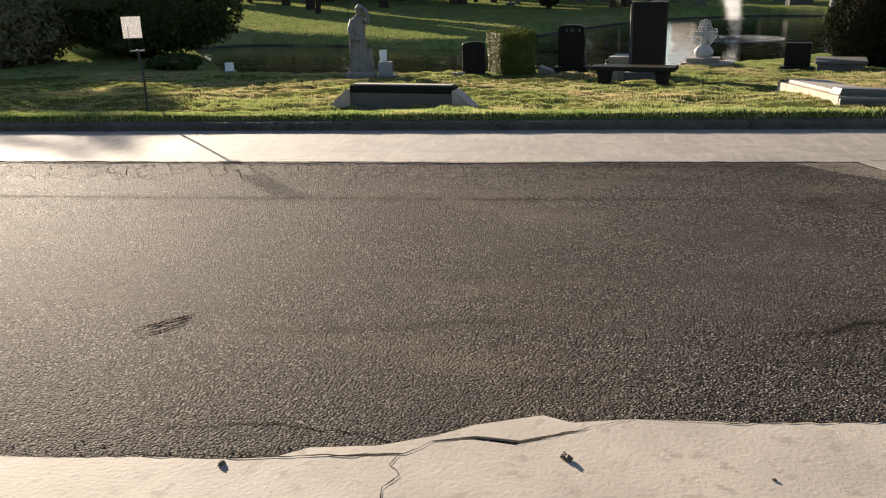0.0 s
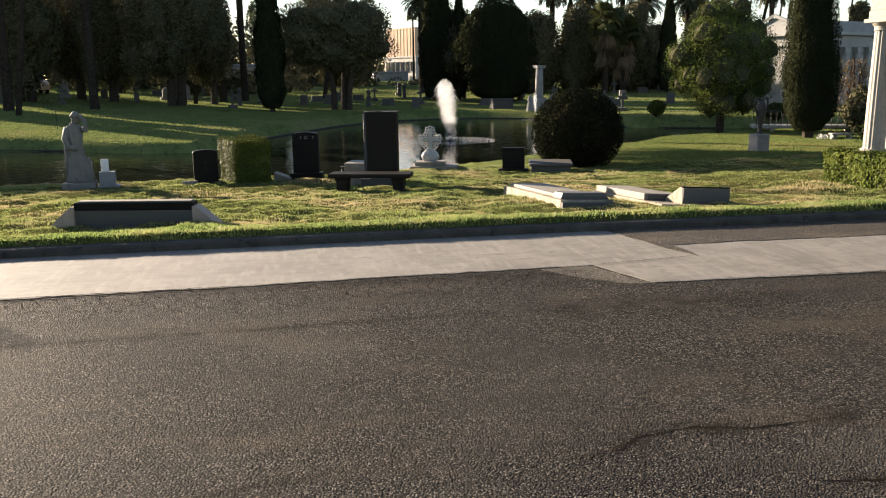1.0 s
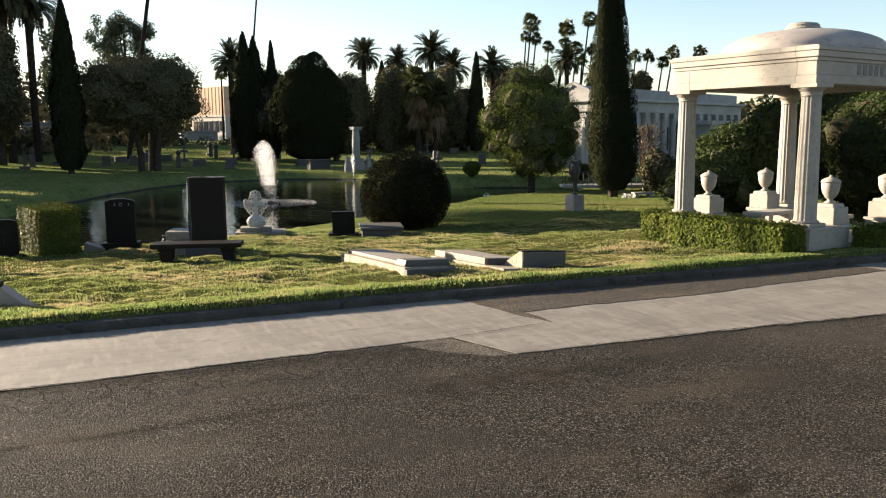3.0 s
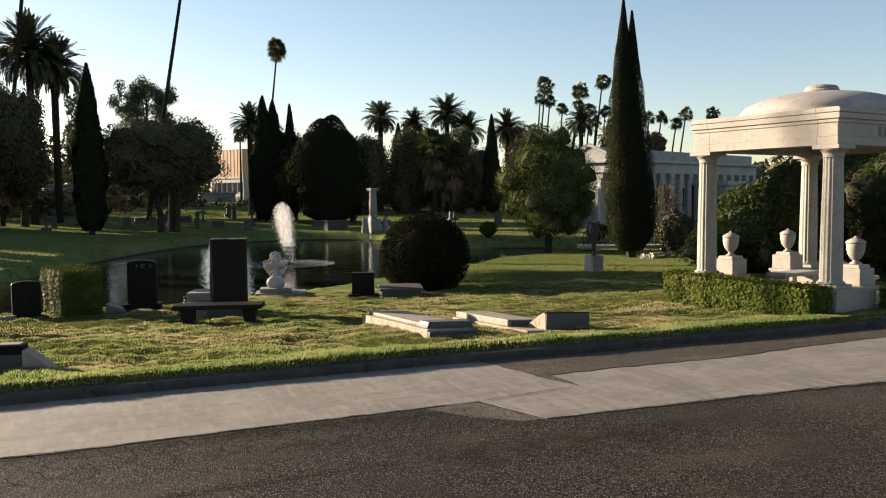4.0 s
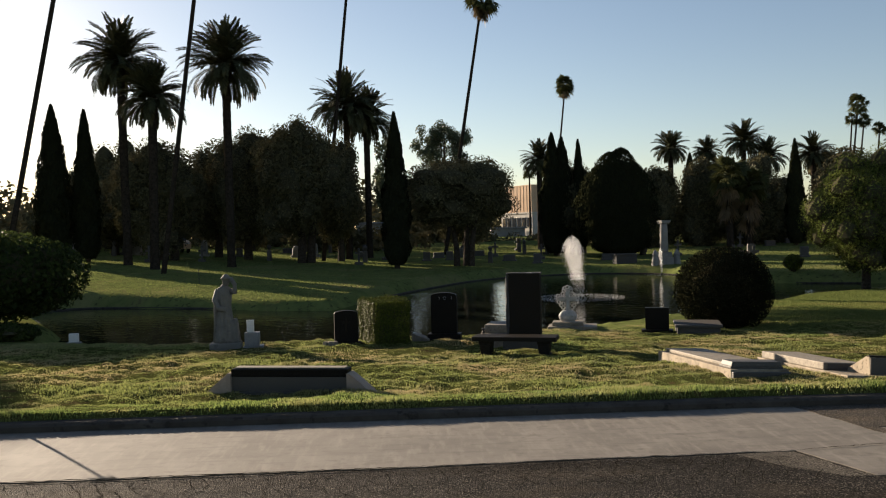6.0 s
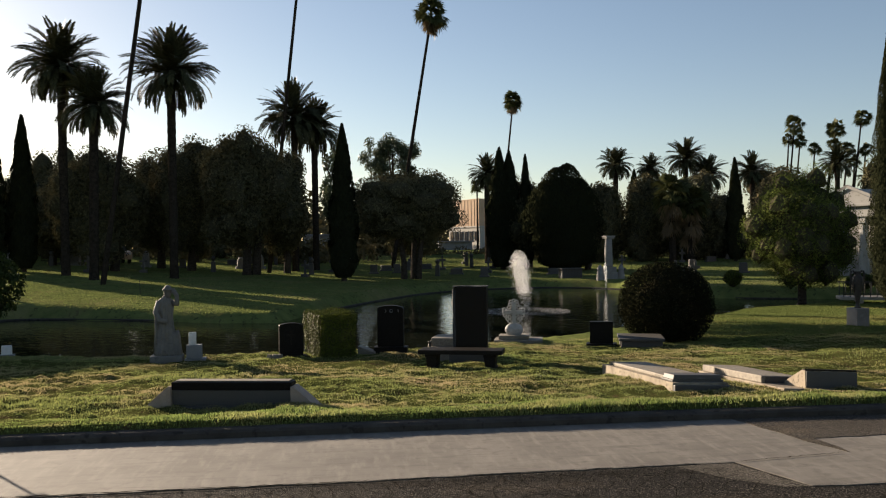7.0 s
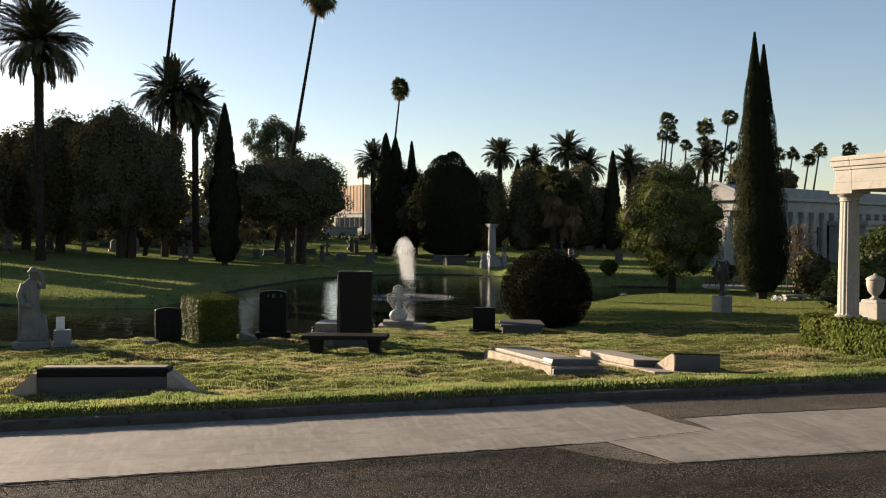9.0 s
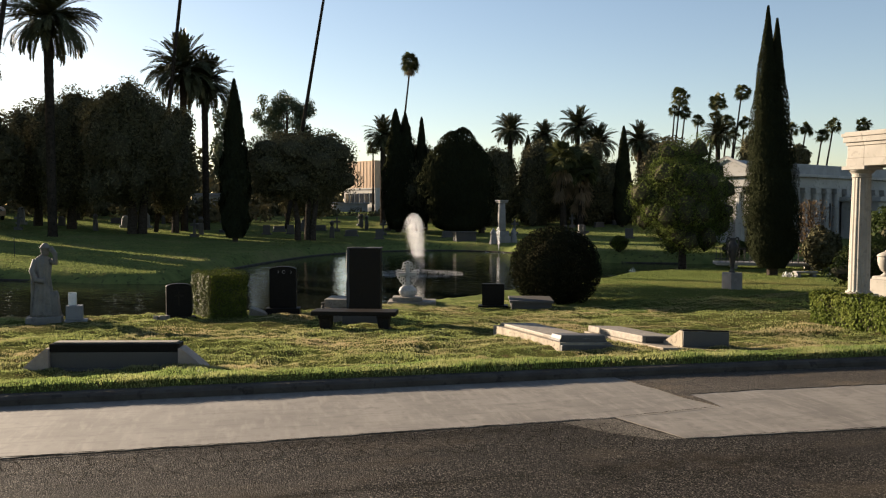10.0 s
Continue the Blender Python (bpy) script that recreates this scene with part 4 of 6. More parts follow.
def amphora(m):
    b = thing("amphora_monument", m, "dark bronze two-handled amphora on a square stone pedestal", "monument")
    part("pedestal", block(0.31, 0.31, 0.45, (0, 0, -0.05), 0.010), GREYSTONE, b, "square grey stone pedestal")
    part("vase", lathe([(0.066, 0.40), (0.07, 0.415), (0.038, 0.45), (0.036, 0.50), (0.052, 0.61), (0.080, 0.75), (0.104, 0.89), (0.110, 0.98), (0.098, 1.05), (0.070, 1.09), (0.058, 1.13), (0.066, 1.165), (0.066, 1.172)], 28), BRONZE, b, smooth=True)
    for s in (-1, 1):
        pts = [(s * x_, 0, z_) for x_, z_ in ((0.060, 1.12), (0.100, 1.185), (0.150, 1.175), (0.172, 1.10), (0.160, 1.00), (0.128, 0.90), (0.098, 0.80), (0.084, 0.73))]
        part("handle", tube(pts, [0.014, 0.018, 0.021, 0.022, 0.020, 0.018, 0.015, 0.012], 8), BRONZE, b, smooth=True)
    return b


amphora(pose(10.67, 16.34, land_z(10.6, 16.4), 0, 0, 8))

marker_z = land_z(-6.62, 16.75)
marker = thing("white_marker", pose(-6.62, 16.75, marker_z, 0, 0, 8), "small white marble marker at the pond edge", "grave marker")
part("stone", block(0.19, 0.07, -0.10 - marker_z, (0, 0, -0.02), 0.012, 0.95), MARBLE, marker)
part("foot", block(0.27, 0.14, 0.05, (0, 0, -0.02), 0.01), GREY, marker)
slab_stone = thing("low_bench", pose(15.55, 20.25, land_z(15.55, 20.25), 0, 0, -12), "low pale stone bench beside the cypress", "bench")
part("seat", block(0.62, 0.26, 0.05, (0, 0, 0.13), 0.012), GREYSTONE, slab_stone)
for x_ in (-0.22, 0.22):
    part("leg", block(0.10, 0.22, 0.15, (x_, 0, -0.015), 0.01), GREYSTONE, slab_stone)
post = thing("garden_stake", pose(-7.68, 31.2, land_z(-7.68, 31.2)), "thin dark stake standing in the far lawn", "stake")
part("rod", tube([(0, 0, -0.1), (0.01, 0, 0.3), (0, 0, 0.62)], [0.014, 0.013, 0.012], 6), IRON, post)
part("cap", lathe([(0.01, 0.61), (0.024, 0.62), (0.022, 0.65), (0.005, 0.665)], 10), IRON, post)

sign = thing("stake_sign", pose(-4.13, 8.30, land_z(-4.13, 8.30), 0, 0, 14), "small blank white sign on a thin dark stake in the lawn", "sign")
part("stake", tube([(0, 0, -0.1), (0.005, 0, 0.45), (-0.02, 0, 0.74)], [0.014, 0.014, 0.012], 8), IRON, sign)
part("wire_frame", merged(tube([(-0.10, 0, 0.70), (-0.10, 0, 1.0)], [0.003, 0.003], 5), tube([(0.05, 0, 0.70), (0.05, 0, 1.0)], [0.003, 0.003], 5)), IRON, sign, "thin wire frame")
part("panel", block(0.21, 0.008, 0.235, (-0.05, -0.012, 0.87), 0.003), PAINT, sign, "blank translucent white plastic panel")
part("clip", block(0.16, 0.02, 0.014, (-0.025, 0, 0.722), 0.003), GREY, sign)

for i, (x_, y_, s) in enumerate(((-0.36, 1.415, 0.8), (0.70, 1.555, 1.2), (1.30, 1.50, 0.4))):
    r = random.Random(i)
    bm = block(0.034 * s, 0.018 * s, 0.012 * s, (0, 0, 0), 0, 0.6, 0.003 * s, 2, i)
    ob = part("dry_leaf", bm, LITTER, None)
    ob.matrix_world = pose(x_, y_, 0.017, r.uniform(-12, 12), r.uniform(-10, 10), r.uniform(0, 180))
    tagged(ob, "crumpled dead leaf on the concrete pavement", "leaf", "fallen leaves")


def gravel():
    """Loose grit along the broken edge of the pavement."""
    g = np.random.default_rng(3)
    n = 420
    x = g.uniform(-1.4, 2.6, n)
    edge = np.interp(x, [-1.4, -0.29, 0.19, 0.40, 0.54, 0.93, 2.6], [1.37, 1.47, 1.54, 1.70, 1.72, 1.84, 1.92])
    y = edge + np.abs(g.normal(size=n)) * 0.055 - 0.01
    s = g.uniform(0.002, 0.0055, (n, 1))
    c = np.stack([x, y, 0.002 + 0 * x], 1)
    a = g.uniform(0, 6.28, n)
    ring = [np.stack([np.cos(a + k), np.sin(a + k), 0 * a], 1) * s for k in (0.0, 1.7, 3.2, 4.7)]
    top = c + np.array([0, 0, 1.0]) * s * 1.1
    out = []
    for k in range(4):
        out.append(np.stack([c + ring[k], c + ring[(k + 1) % 4], top], 1))
    ob = quads_object("gravel", np.concatenate(out), LITTER, corners=3)
    return tagged(ob, "loose brown grit along the crumbling pavement edge", "gravel", kind="stuff")


gravel()


# ---- clipped hedges and bushes ----
def hedge(m, sx, sy, sz, n, size, material, label, seed, ragged=0.02):
    b = thing("hedge", m, label, "hedge")
    rng = np.random.default_rng(seed)
    area = [sx * sz, sx * sz, sy * sz, sy * sz, sx * sy]
    face = rng.choice(5, n, p=np.array(area) / sum(area))
    u, v, dep = rng.uniform(-0.5, 0.5, n), rng.uniform(0, 1, n), rng.exponential(0.02, n) - ragged * rng.uniform(0, 1.2, n)
    c, o = np.zeros((n, 3)), np.zeros((n, 3))
    for k, (ax, s) in enumerate(((1, -1), (1, 1), (0, -1), (0, 1))):
        f = face == k
        half = sx / 2 if ax == 0 else sy / 2
        c[f, ax] = s * (half - dep[f])
        c[f, 1 - ax] = u[f] * (sy if ax == 0 else sx)
        c[f, 2] = v[f] * sz
        o[f, ax] = s
    f = face == 4
    c[f, 0], c[f, 1], c[f, 2], o[f, 2] = u[f] * sx, (v[f] - 0.5) * sy, sz - dep[f] + 0.015 * rng.normal(size=f.sum()), 1
    bulge = 0.018 * np.sin(c[:, 0] * 9 + c[:, 2] * 7) + 0.015 * np.sin(c[:, 1] * 11 + 2)
    c += o * bulge[:, None]
    quads_object("leaves", leaf_quads(rng, c, o, size, 0.55, 0.0, 1.8), material, b)
    # added solid block, dark in colour for the shade between the leaves
    part("shade_core", block(sx - 0.06, sy - 0.06, sz - 0.04, (0, 0, -0.02), 0.04, 1.0), INNER, b, "solid dark core in place of shaded twigs")
    return b


hedge(pose(-0.39, 15.25, land_z(-0.35, 15.0) - 0.02, 0, 0, 17), 0.63, 1.15, 0.80, 21000, 0.018, BOX, "clipped square box hedge between headstones", 5)
hedge(pose(8.55, 9.22, 0.0, 0, 0, 5), 0.46, 2.66, 0.44, 15000, 0.026, BOX_LOW, "long low clipped hedge beside the white pavilion", 6, 0.03)
hedge(pose(10.20, 7.80, 0.03, 0, 0, 2), 0.85, 0.34, 0.34, 4000, 0.026, BOX_LOW, "short clipped hedge before the pavilion steps", 7, 0.03)


def bush(m, r, n, size, material, label, seed, lumps=26, small=(0.30, 0.46), trunk=True, core=0.86):
    b = thing("bush", m, label, "bush")
    rng = np.random.default_rng(seed)
    cl = np.vstack([clumps_in(rng, (0, 0, r[2] * 0.98), r, lumps, small), [[0, 0, r[2], r[0] * core, r[1] * core, r[2] * core]] * 3])
    quads_object("leaves", foliage(rng, cl, n, size, fill=0.76), material, b)
    # added solid lumps keep light from passing through, coloured as inner shade
    part("shade_core", lumps_of(cl[:-2], 0.74, seed), INNER, b, "solid dark core that stops light through the leaves")
    if trunk:
        part("stem_cluster", merged(*[tube([(0, 0, -0.05), (0.12 * math.cos(a), 0.12 * math.sin(a), 0.3 * r[2]), (0.5 * r[0] * math.cos(a), 0.5 * r[1] * math.sin(a), r[2])], [0.05, 0.035, 0.015], 6) for a in (0.3, 1.7, 2.9, 4.1, 5.3)]), BARK, b, "woody stems")
    return b


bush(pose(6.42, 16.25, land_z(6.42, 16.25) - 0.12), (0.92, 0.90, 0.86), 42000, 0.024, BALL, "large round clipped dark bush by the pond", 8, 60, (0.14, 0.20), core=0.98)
bush(pose(-10.2, 20.4, land_z(-10.2, 20.4) - 0.1), (2.7, 2.2, 1.25), 20000, 0.07, SHRUB, "sprawling dark shrub on the pond bank", 9)
bush(pose(-13.4, 19.0, land_z(-13.4, 19.0) - 0.1), (2.2, 2.0, 1.15), 14000, 0.07, LEAF, "tall dark shrub on the pond bank", 10)
bush(pose(-8.3, 17.6, land_z(-8.3, 17.6) - 0.1), (0.7, 0.6, 0.22), 2500, 0.05, SHRUB, "low sunlit groundcover at the pond edge", 19, trunk=False)
bush(pose(15.7, 32.5, land_z(15.7, 32.5)), (0.38, 0.38, 0.36), 1800, 0.05, BOX, "small rounded shrub on the far bank", 11)
bush(pose(20.2, 30.8, land_z(20.2, 30.8)), (0.6, 0.5, 0.35), 1500, 0.07, SHRUB, "small shrub near the mausoleum", 12)
bush(pose(12.95, 12.5, land_z(12.95, 12.5) - 0.05), (0.72, 0.75, 1.30), 9000, 0.052, SHRUB, "tall broad-leaved evergreen behind the pavilion", 13)
bush(pose(14.2, 14.9, land_z(14.2, 14.9) - 0.1), (1.9, 1.5, 0.75), 15000, 0.045, SHRUB, "dense shrubs behind the pavilion", 14)
bush(pose(17.0, 14.0, land_z(17.0, 14.0) - 0.1), (2.4, 2.4, 1.75), 26000, 0.052, SHRUB, "dense dark tree behind the pavilion", 15)
bush(pose(15.6, 11.4, land_z(15.6, 11.4) - 0.1), (1.9, 1.9, 1.5), 22000, 0.048, SHRUB, "dense dark shrub behind the pavilion", 16)
bush(pose(17.8, 22.4, land_z(17.8, 22.4)), (0.65, 0.6, 0.7), 4000, 0.07, LEAF, "dark shrub beside the cypress", 17)
bush(pose(20.6, 21.6, land_z(20.6, 21.6)), (2.0, 1.6, 1.2), 7000, 0.09, SHRUB, "dark shrubs before the mausoleum", 18)


# ---- the pavilion ----
def pavilion(m):
    """Four fluted columns under a square entablature with a low dome; x along the front."""
    SX, SY, FOOT, CAP = 2.57, 2.04, 0.40, 2.275
    b = thing("pavilion", m, "white stone memorial pavilion with fluted columns and a low dome", "pavilion")
    cols = [(0, 0), (SX, 0), (0, SY), (SX, SY)]
    for cx, cy in cols:
        h = CAP - FOOT
        sh = part("column", lathe([(0.160, 0.05), (0.155, 0.08), (0.144, 0.10), (0.144, 0.4), (0.140, 0.8), (0.133, 1.2), (0.124, h - 0.16)], 80, (cx, cy, FOOT), 16, 0.06), STONE, b)
        part("base", merged(block(0.37, 0.37, 0.045, (cx, cy, FOOT), 0.006), lathe([(0.17, 0.0), (0.182, 0.015), (0.17, 0.032)], 32, (cx, cy, FOOT + 0.044))), STONE, sh)
        part("capital", merged(lathe([(0.128, 0), (0.138, 0.012), (0.13, 0.024), (0.135, 0.06), (0.175, 0.10), (0.178, 0.115)], 32, (cx, cy, CAP - 0.165)), block(0.38, 0.38, 0.052, (cx, cy, CAP - 0.052), 0.006)), STONE, sh)
    # beams, frieze and cornice, stepped outwards
    mid, mid_y = SX / 2, SY / 2
    for name, lo, hi, out, inn in (("architrave", CAP, CAP + 0.11, 0.150, 0.15), ("frieze", CAP + 0.11, CAP + 0.29, 0.140, 0.14), ("bed_mould", CAP + 0.29, CAP + 0.34, 0.158, 0.14), ("cornice", CAP + 0.34, CAP + 0.42, 0.185, 0.14), ("cornice_lip", CAP + 0.42, CAP + 0.47, 0.202, 0.14)):
        w, d = SX + 2 * out, SY + 2 * out
        t = out + inn
        bits = [block(w, t, hi - lo, (mid, -out + t / 2, lo), 0.008), block(w, t, hi - lo, (mid, SY + out - t / 2, lo), 0.008),
                block(t, d - 2 * t, hi - lo, (-out + t / 2, mid_y, lo), 0.006), block(t, d - 2 * t, hi - lo, (SX + out - t / 2, mid_y, lo), 0.006)]
        part(name, merged(*bits), STONE, b)
    part("ceiling", block(SX + 0.1, SY + 0.1, 0.05, (mid, mid_y, CAP + 0.29), 0.005), STONE, b)
    top = CAP + 0.47
    part("deck", block(SX + 0.34, SY + 0.34, 0.05, (mid, mid_y, top - 0.03), 0.01), STONE, b)
    dome = part("dome", lathe([(1.19, 0.0), (1.19, 0.05)] + [(1.16 * math.cos(a), 0.05 + 0.34 * math.sin(a)) for a in [k * math.pi / 2 / 12 for k in range(12)]] + [(0.03, 0.391)], 56, (mid, mid_y, top + 0.018)), DOME, b, "smooth plastered dome", True)
    part("finial", lathe([(0.26, 0), (0.27, 0.02), (0.23, 0.05), (0.235, 0.07), (0.20, 0.10), (0.06, 0.125), (0.01, 0.13)], 28, (mid, mid_y, top + 0.395)), STONE, dome, "stepped stone cap")
    # cut name on the front frieze, left as plain bars
    for i in range(7):
        part("letter", block(0.090, 0.006, 0.145, (0.84 + 0.142 * i, -0.1415, CAP + 0.13), 0), LETTER, b, "plain dark bar for a cut letter")
    # plinths, pedestals and floor
    for px, py, qx in ((0.0, 0.0, 1), (SX, 0.0, -1), (0.0, SY, 1), (SX, SY, -1)):
        pl = part("plinth", merged(block(0.92, 0.42, FOOT + 0.05, (px + qx * 0.26, py, -0.09), 0.008), block(0.96, 0.46, 0.045, (px + qx * 0.26, py, FOOT - 0.047), 0.008)), STONE, b)
        ux = px + qx * 0.56
        part("pedestal", merged(block(0.34, 0.34, 0.23, (ux, py, FOOT - 0.001), 0.008), block(0.28, 0.28, 0.05, (ux, py, FOOT + 0.228), 0.012, 0.9)), STONE, pl)
    part("floor", block(SX - 0.25, SY + 0.1, 0.16, (mid, mid_y, -0.05), 0.006), STONE, b)
    part("step", block(0.86, 0.30, 0.10, (mid, -0.02, -0.04), 0.008), STONE, b)
    for y_ in (0.55, 1.5):
        part("bench", merged(block(0.9, 0.34, 0.06, (mid + 0.1, y_, 0.36), 0.01), block(0.10, 0.28, 0.26, (mid - 0.25, y_, 0.108), 0.01), block(0.10, 0.28, 0.26, (mid + 0.45, y_, 0.108), 0.01)), STONE, b, "pale stone bench inside")
    return b


PAV = pose(9.04, 8.09, 0.02, 0, 0, 10.2)
pavilion(PAV)


def urn(m):
    b = thing("urn", m, "white stone urn with a domed lid on its pedestal", "urn", "pavilion urns")
    part("bowl", lathe([(0.07, 0), (0.074, 0.014), (0.042, 0.032), (0.036, 0.055), (0.066, 0.078), (0.10, 0.135), (0.118, 0.205), (0.121, 0.265), (0.118, 0.285)], 28), STONE, b, smooth=True)
    part("lid", lathe([(0.128, 0.2855), (0.131, 0.298), (0.108, 0.325), (0.062, 0.348), (0.028, 0.36), (0.02, 0.38), (0.005, 0.388)], 28), STONE, b, smooth=True)
    return b


URNS = [PAV @ pose(x_, y_, 0.678) for x_, y_ in ((0.56, 0.0), (2.01, 0.0), (0.56, 2.04), (2.01, 2.04))]
u0 = urn(URNS[0])
for m in URNS[1:]:
    copy_thing(u0, m)


# ---- fountain ----
def droplets(rng, c, size, flat=1.0):
    n = len(c)
    s = size * rng.uniform(0.4, 1.4, (n, 1))
    a, b = unit(rng, n), unit(rng, n)
    b -= a * (a * b).sum(1, keepdims=True)
    a, b = a * s, b * s
    a[:, 2] *= flat
    b[:, 2] *= flat
    return np.stack([c - a, c + b, c + a, c - b], 1)


g = np.random.default_rng(77)


def jet(rng, n, x, y, height, foot, head, drift):
    """Spray thrown up in a widening plume: a dense domed head over a thin falling veil."""
    dense = rng.uniform(0, 1, n) < 0.80
    q = np.sqrt(rng.uniform(0, 1, n)) * (0.75 + 0.30 * np.abs(rng.normal(size=n)))
    a = rng.uniform(0, 6.28, n)
    h = np.where(dense, 1 - 0.72 * rng.uniform(0, 1, n) ** 1.25, rng.uniform(0, 0.9, n))
    h = h + 0.03 * rng.normal(size=n) * (h > 0.85)
    dome = 1 - 0.16 * q ** 2 * np.clip(h, 0, 1) ** 2
    wide = foot + (head - foot) * np.clip(h, 0, 1) ** 0.8
    return np.stack([x + drift * (1 - h) ** 1.2 + q * wide * np.cos(a), y + q * wide * np.sin(a), WATER_Z + 0.02 + height * h * dome], 1)


fountain = thing("fountain", pose(0, 0, 0), "white fountain jet of spray rising from the pond", "fountain")
quads_object("spray", droplets(g, jet(g, 36000, 5.76, 27.9, 2.10, 0.18, 0.34, 0.24), 0.0044), SPRAY, fountain)
n = 5500
r, a = 1.6 * g.uniform(0, 1, n) ** 0.35, g.uniform(0, 6.28, n)
c = np.stack([5.9 + r * np.cos(a), 27.9 + r * np.sin(a), WATER_Z + 0.004 + 0.012 * g.uniform(0, 1, n)], 1)
quads_object("splash", droplets(g, c, 0.010, 0.15), SPRAY, fountain, "white splashes on the water")
part("nozzle", lathe([(0.10, -0.15), (0.10, 0.03), (0.04, 0.05), (0.03, 0.10)], 14, (5.95, 27.9, WATER_Z)), IRON, fountain, "dark floating nozzle")
small_fountain = thing("fountain", pose(0, 0, 0), "thin small water jet before the white column", "fountain")
quads_object("spray", droplets(g, jet(g, 3500, 12.72, 40.3, 1.35, 0.04, 0.10, 0.05), 0.006), SPRAY, small_fountain)
a = g.uniform(0, 6.28, 900)
r = 0.9 * g.uniform(0, 1, 900) ** 0.4
quads_object("splash", droplets(g, np.stack([12.76 + r * np.cos(a), 40.3 + r * np.sin(a), WATER_Z + 0.004 + 0.01 * g.uniform(0, 1, 900)], 1), 0.010, 0.15), SPRAY, small_fountain, "white splashes on the water")
part("nozzle", lathe([(0.08, -0.15), (0.08, 0.03), (0.03, 0.05), (0.02, 0.09)], 12, (12.76, 40.3, WATER_Z)), IRON, small_fountain, "dark floating nozzle")


# ---- trees ----
def tree(x, y, height, crown_c, crown_r, n, size, material, label, seed, trunks=((0, 0),), lumps=30, small=(0.26, 0.42), girth=0.22, name="tree", core=2, fill=0.6):
    z0 = land_z(x, y) - 0.1
    b = thing(name, pose(x, y, z0), label, "tree")
    rng = np.random.default_rng(seed)
    c = np.array([crown_c[0], crown_c[1], crown_c[2] - z0])
    limbs = []
    for tx, ty in trunks:
        limbs.append(tube([(tx, ty, -0.2), (tx * 1.1 + 0.03, ty, 0.25 * c[2]), (tx * 1.6 + c[0] * 0.4, ty + c[1] * 0.4, 0.62 * c[2]), (c[0] + tx, c[1] + ty, c[2] + 0.2 * crown_r[2])], [girth * 1.25, girth, girth * 0.8, girth * 0.3], 10))
        for k in range(5):
            a = rng.uniform(0, 6.28)
            e = c + np.array([math.cos(a) * crown_r[0] * 0.7, math.sin(a) * crown_r[1] * 0.7, rng.uniform(-0.3, 0.5) * crown_r[2]])
            s_ = np.array([tx * 1.4 + c[0] * 0.35, ty + c[1] * 0.35, c[2] * 0.55])
            limbs.append(tube([s_, s_ * 0.45 + e * 0.55 + np.array([0, 0, 0.15 * crown_r[2]]), e], [girth * 0.5, girth * 0.3, girth * 0.1], 6))
    part("trunk", merged(*limbs), BARK, b)
    n, size = int(n * 0.74), size * 0.94
    cl = clumps_in(rng, c, crown_r, lumps, small)
    if core:
        # solid filling added to block the sun and darken the crown
        part("shade_core", lumps_of(np.vstack([cl, [[*c, *(0.86 * np.array(crown_r))]]]), 0.72, seed), INNER, b, "solid dark core that stops light through the leaves")
        cl = np.vstack([cl, [[*c, crown_r[0] * 0.80, crown_r[1] * 0.80, crown_r[2] * 0.80]] * core])
        fill = max(fill, 0.72)
    quads_object("crown", foliage(rng, cl, n, size, fill=fill), material, b)
    return b


# the last three are unseen behind nearer trees, added to shade the far bank
for i, (x_, y_, z_, r_) in enumerate(((-25.0, 62.0, 2.8, 3.4), (-21.5, 66.0, 5.2, 3.4), (19.0, 68.0, 3.4, 2.8), (-27.0, 74.0, 5.2, 3.6), (-14.0, 77.0, 5.2, 3.6), (-5.3, 66.0, 4.6, 2.2), (4.6, 61.5, 4.1, 2.9), (-12.2, 67.0, 5.2, 3.2))):
    tree(x_, y_, 9.0, (0, 0, z_), (r_, 2.6, z_ * 0.86), 16000, 0.14, LEAF, "dense dark tree behind the far lawn", 120 + i, ((0, 0),), 30, (0.3, 0.45), 0.24)
tree(3.25, 44.9, 5.9, (0, 0, 3.85), (3.2, 2.7, 2.15), 46000, 0.075, LEAF, "round dense dark tree with several trunks on the far bank", 31, ((-0.35, 0), (0.15, 0.1), (0.4, -0.1)), 40, (0.36, 0.5), 0.16)
tree(16.55, 28.8, 4.9, (0.10, 0, 1.95), (2.25, 2.1, 2.45), 90000, 0.036, LEAF_LIGHT, "broad light-green tree leaning over the pond bank", 32, ((0, 0),), 90, (0.20, 0.32), 0.16, fill=0.62)
tree(-6.1, 49.7, 8.7, (0, 0, 5.1), (3.0, 2.7, 4.1), 52000, 0.092, LEAF, "tall dark evergreen tree on the far lawn", 33, ((0, 0), (0.5, 0.2)), 44, (0.24, 0.42), 0.24)
tree(-9.9, 53.0, 8.4, (0, 0, 4.9), (2.8, 2.4, 4.1), 38000, 0.095, LEAF, "dark leafy tree on the far lawn", 34, ((0, 0),), 38, (0.24, 0.42), 0.24)
tree(-12.3, 55.5, 8.4, (0, 0, 4.9), (2.6, 2.4, 4.0), 26000, 0.105, LEAF, "dark leafy tree behind the palms", 50, ((0, 0),), 34, (0.24, 0.42), 0.24)
tree(-14.6, 51.0, 8.0, (0, 0, 4.5), (3.2, 2.8, 3.8), 40000, 0.10, LEAF, "wide dark tree among the palms", 35, ((0, 0), (0.6, 0)), 38, (0.24, 0.42), 0.24)
tree(-19.6, 57.0, 8.2, (0, 0, 3.6), (2.6, 2.4, 2.7), 22000, 0.11, LEAF, "dark tree at the edge of the lawn", 36, ((0, 0),), 30, (0.26, 0.42), 0.24)
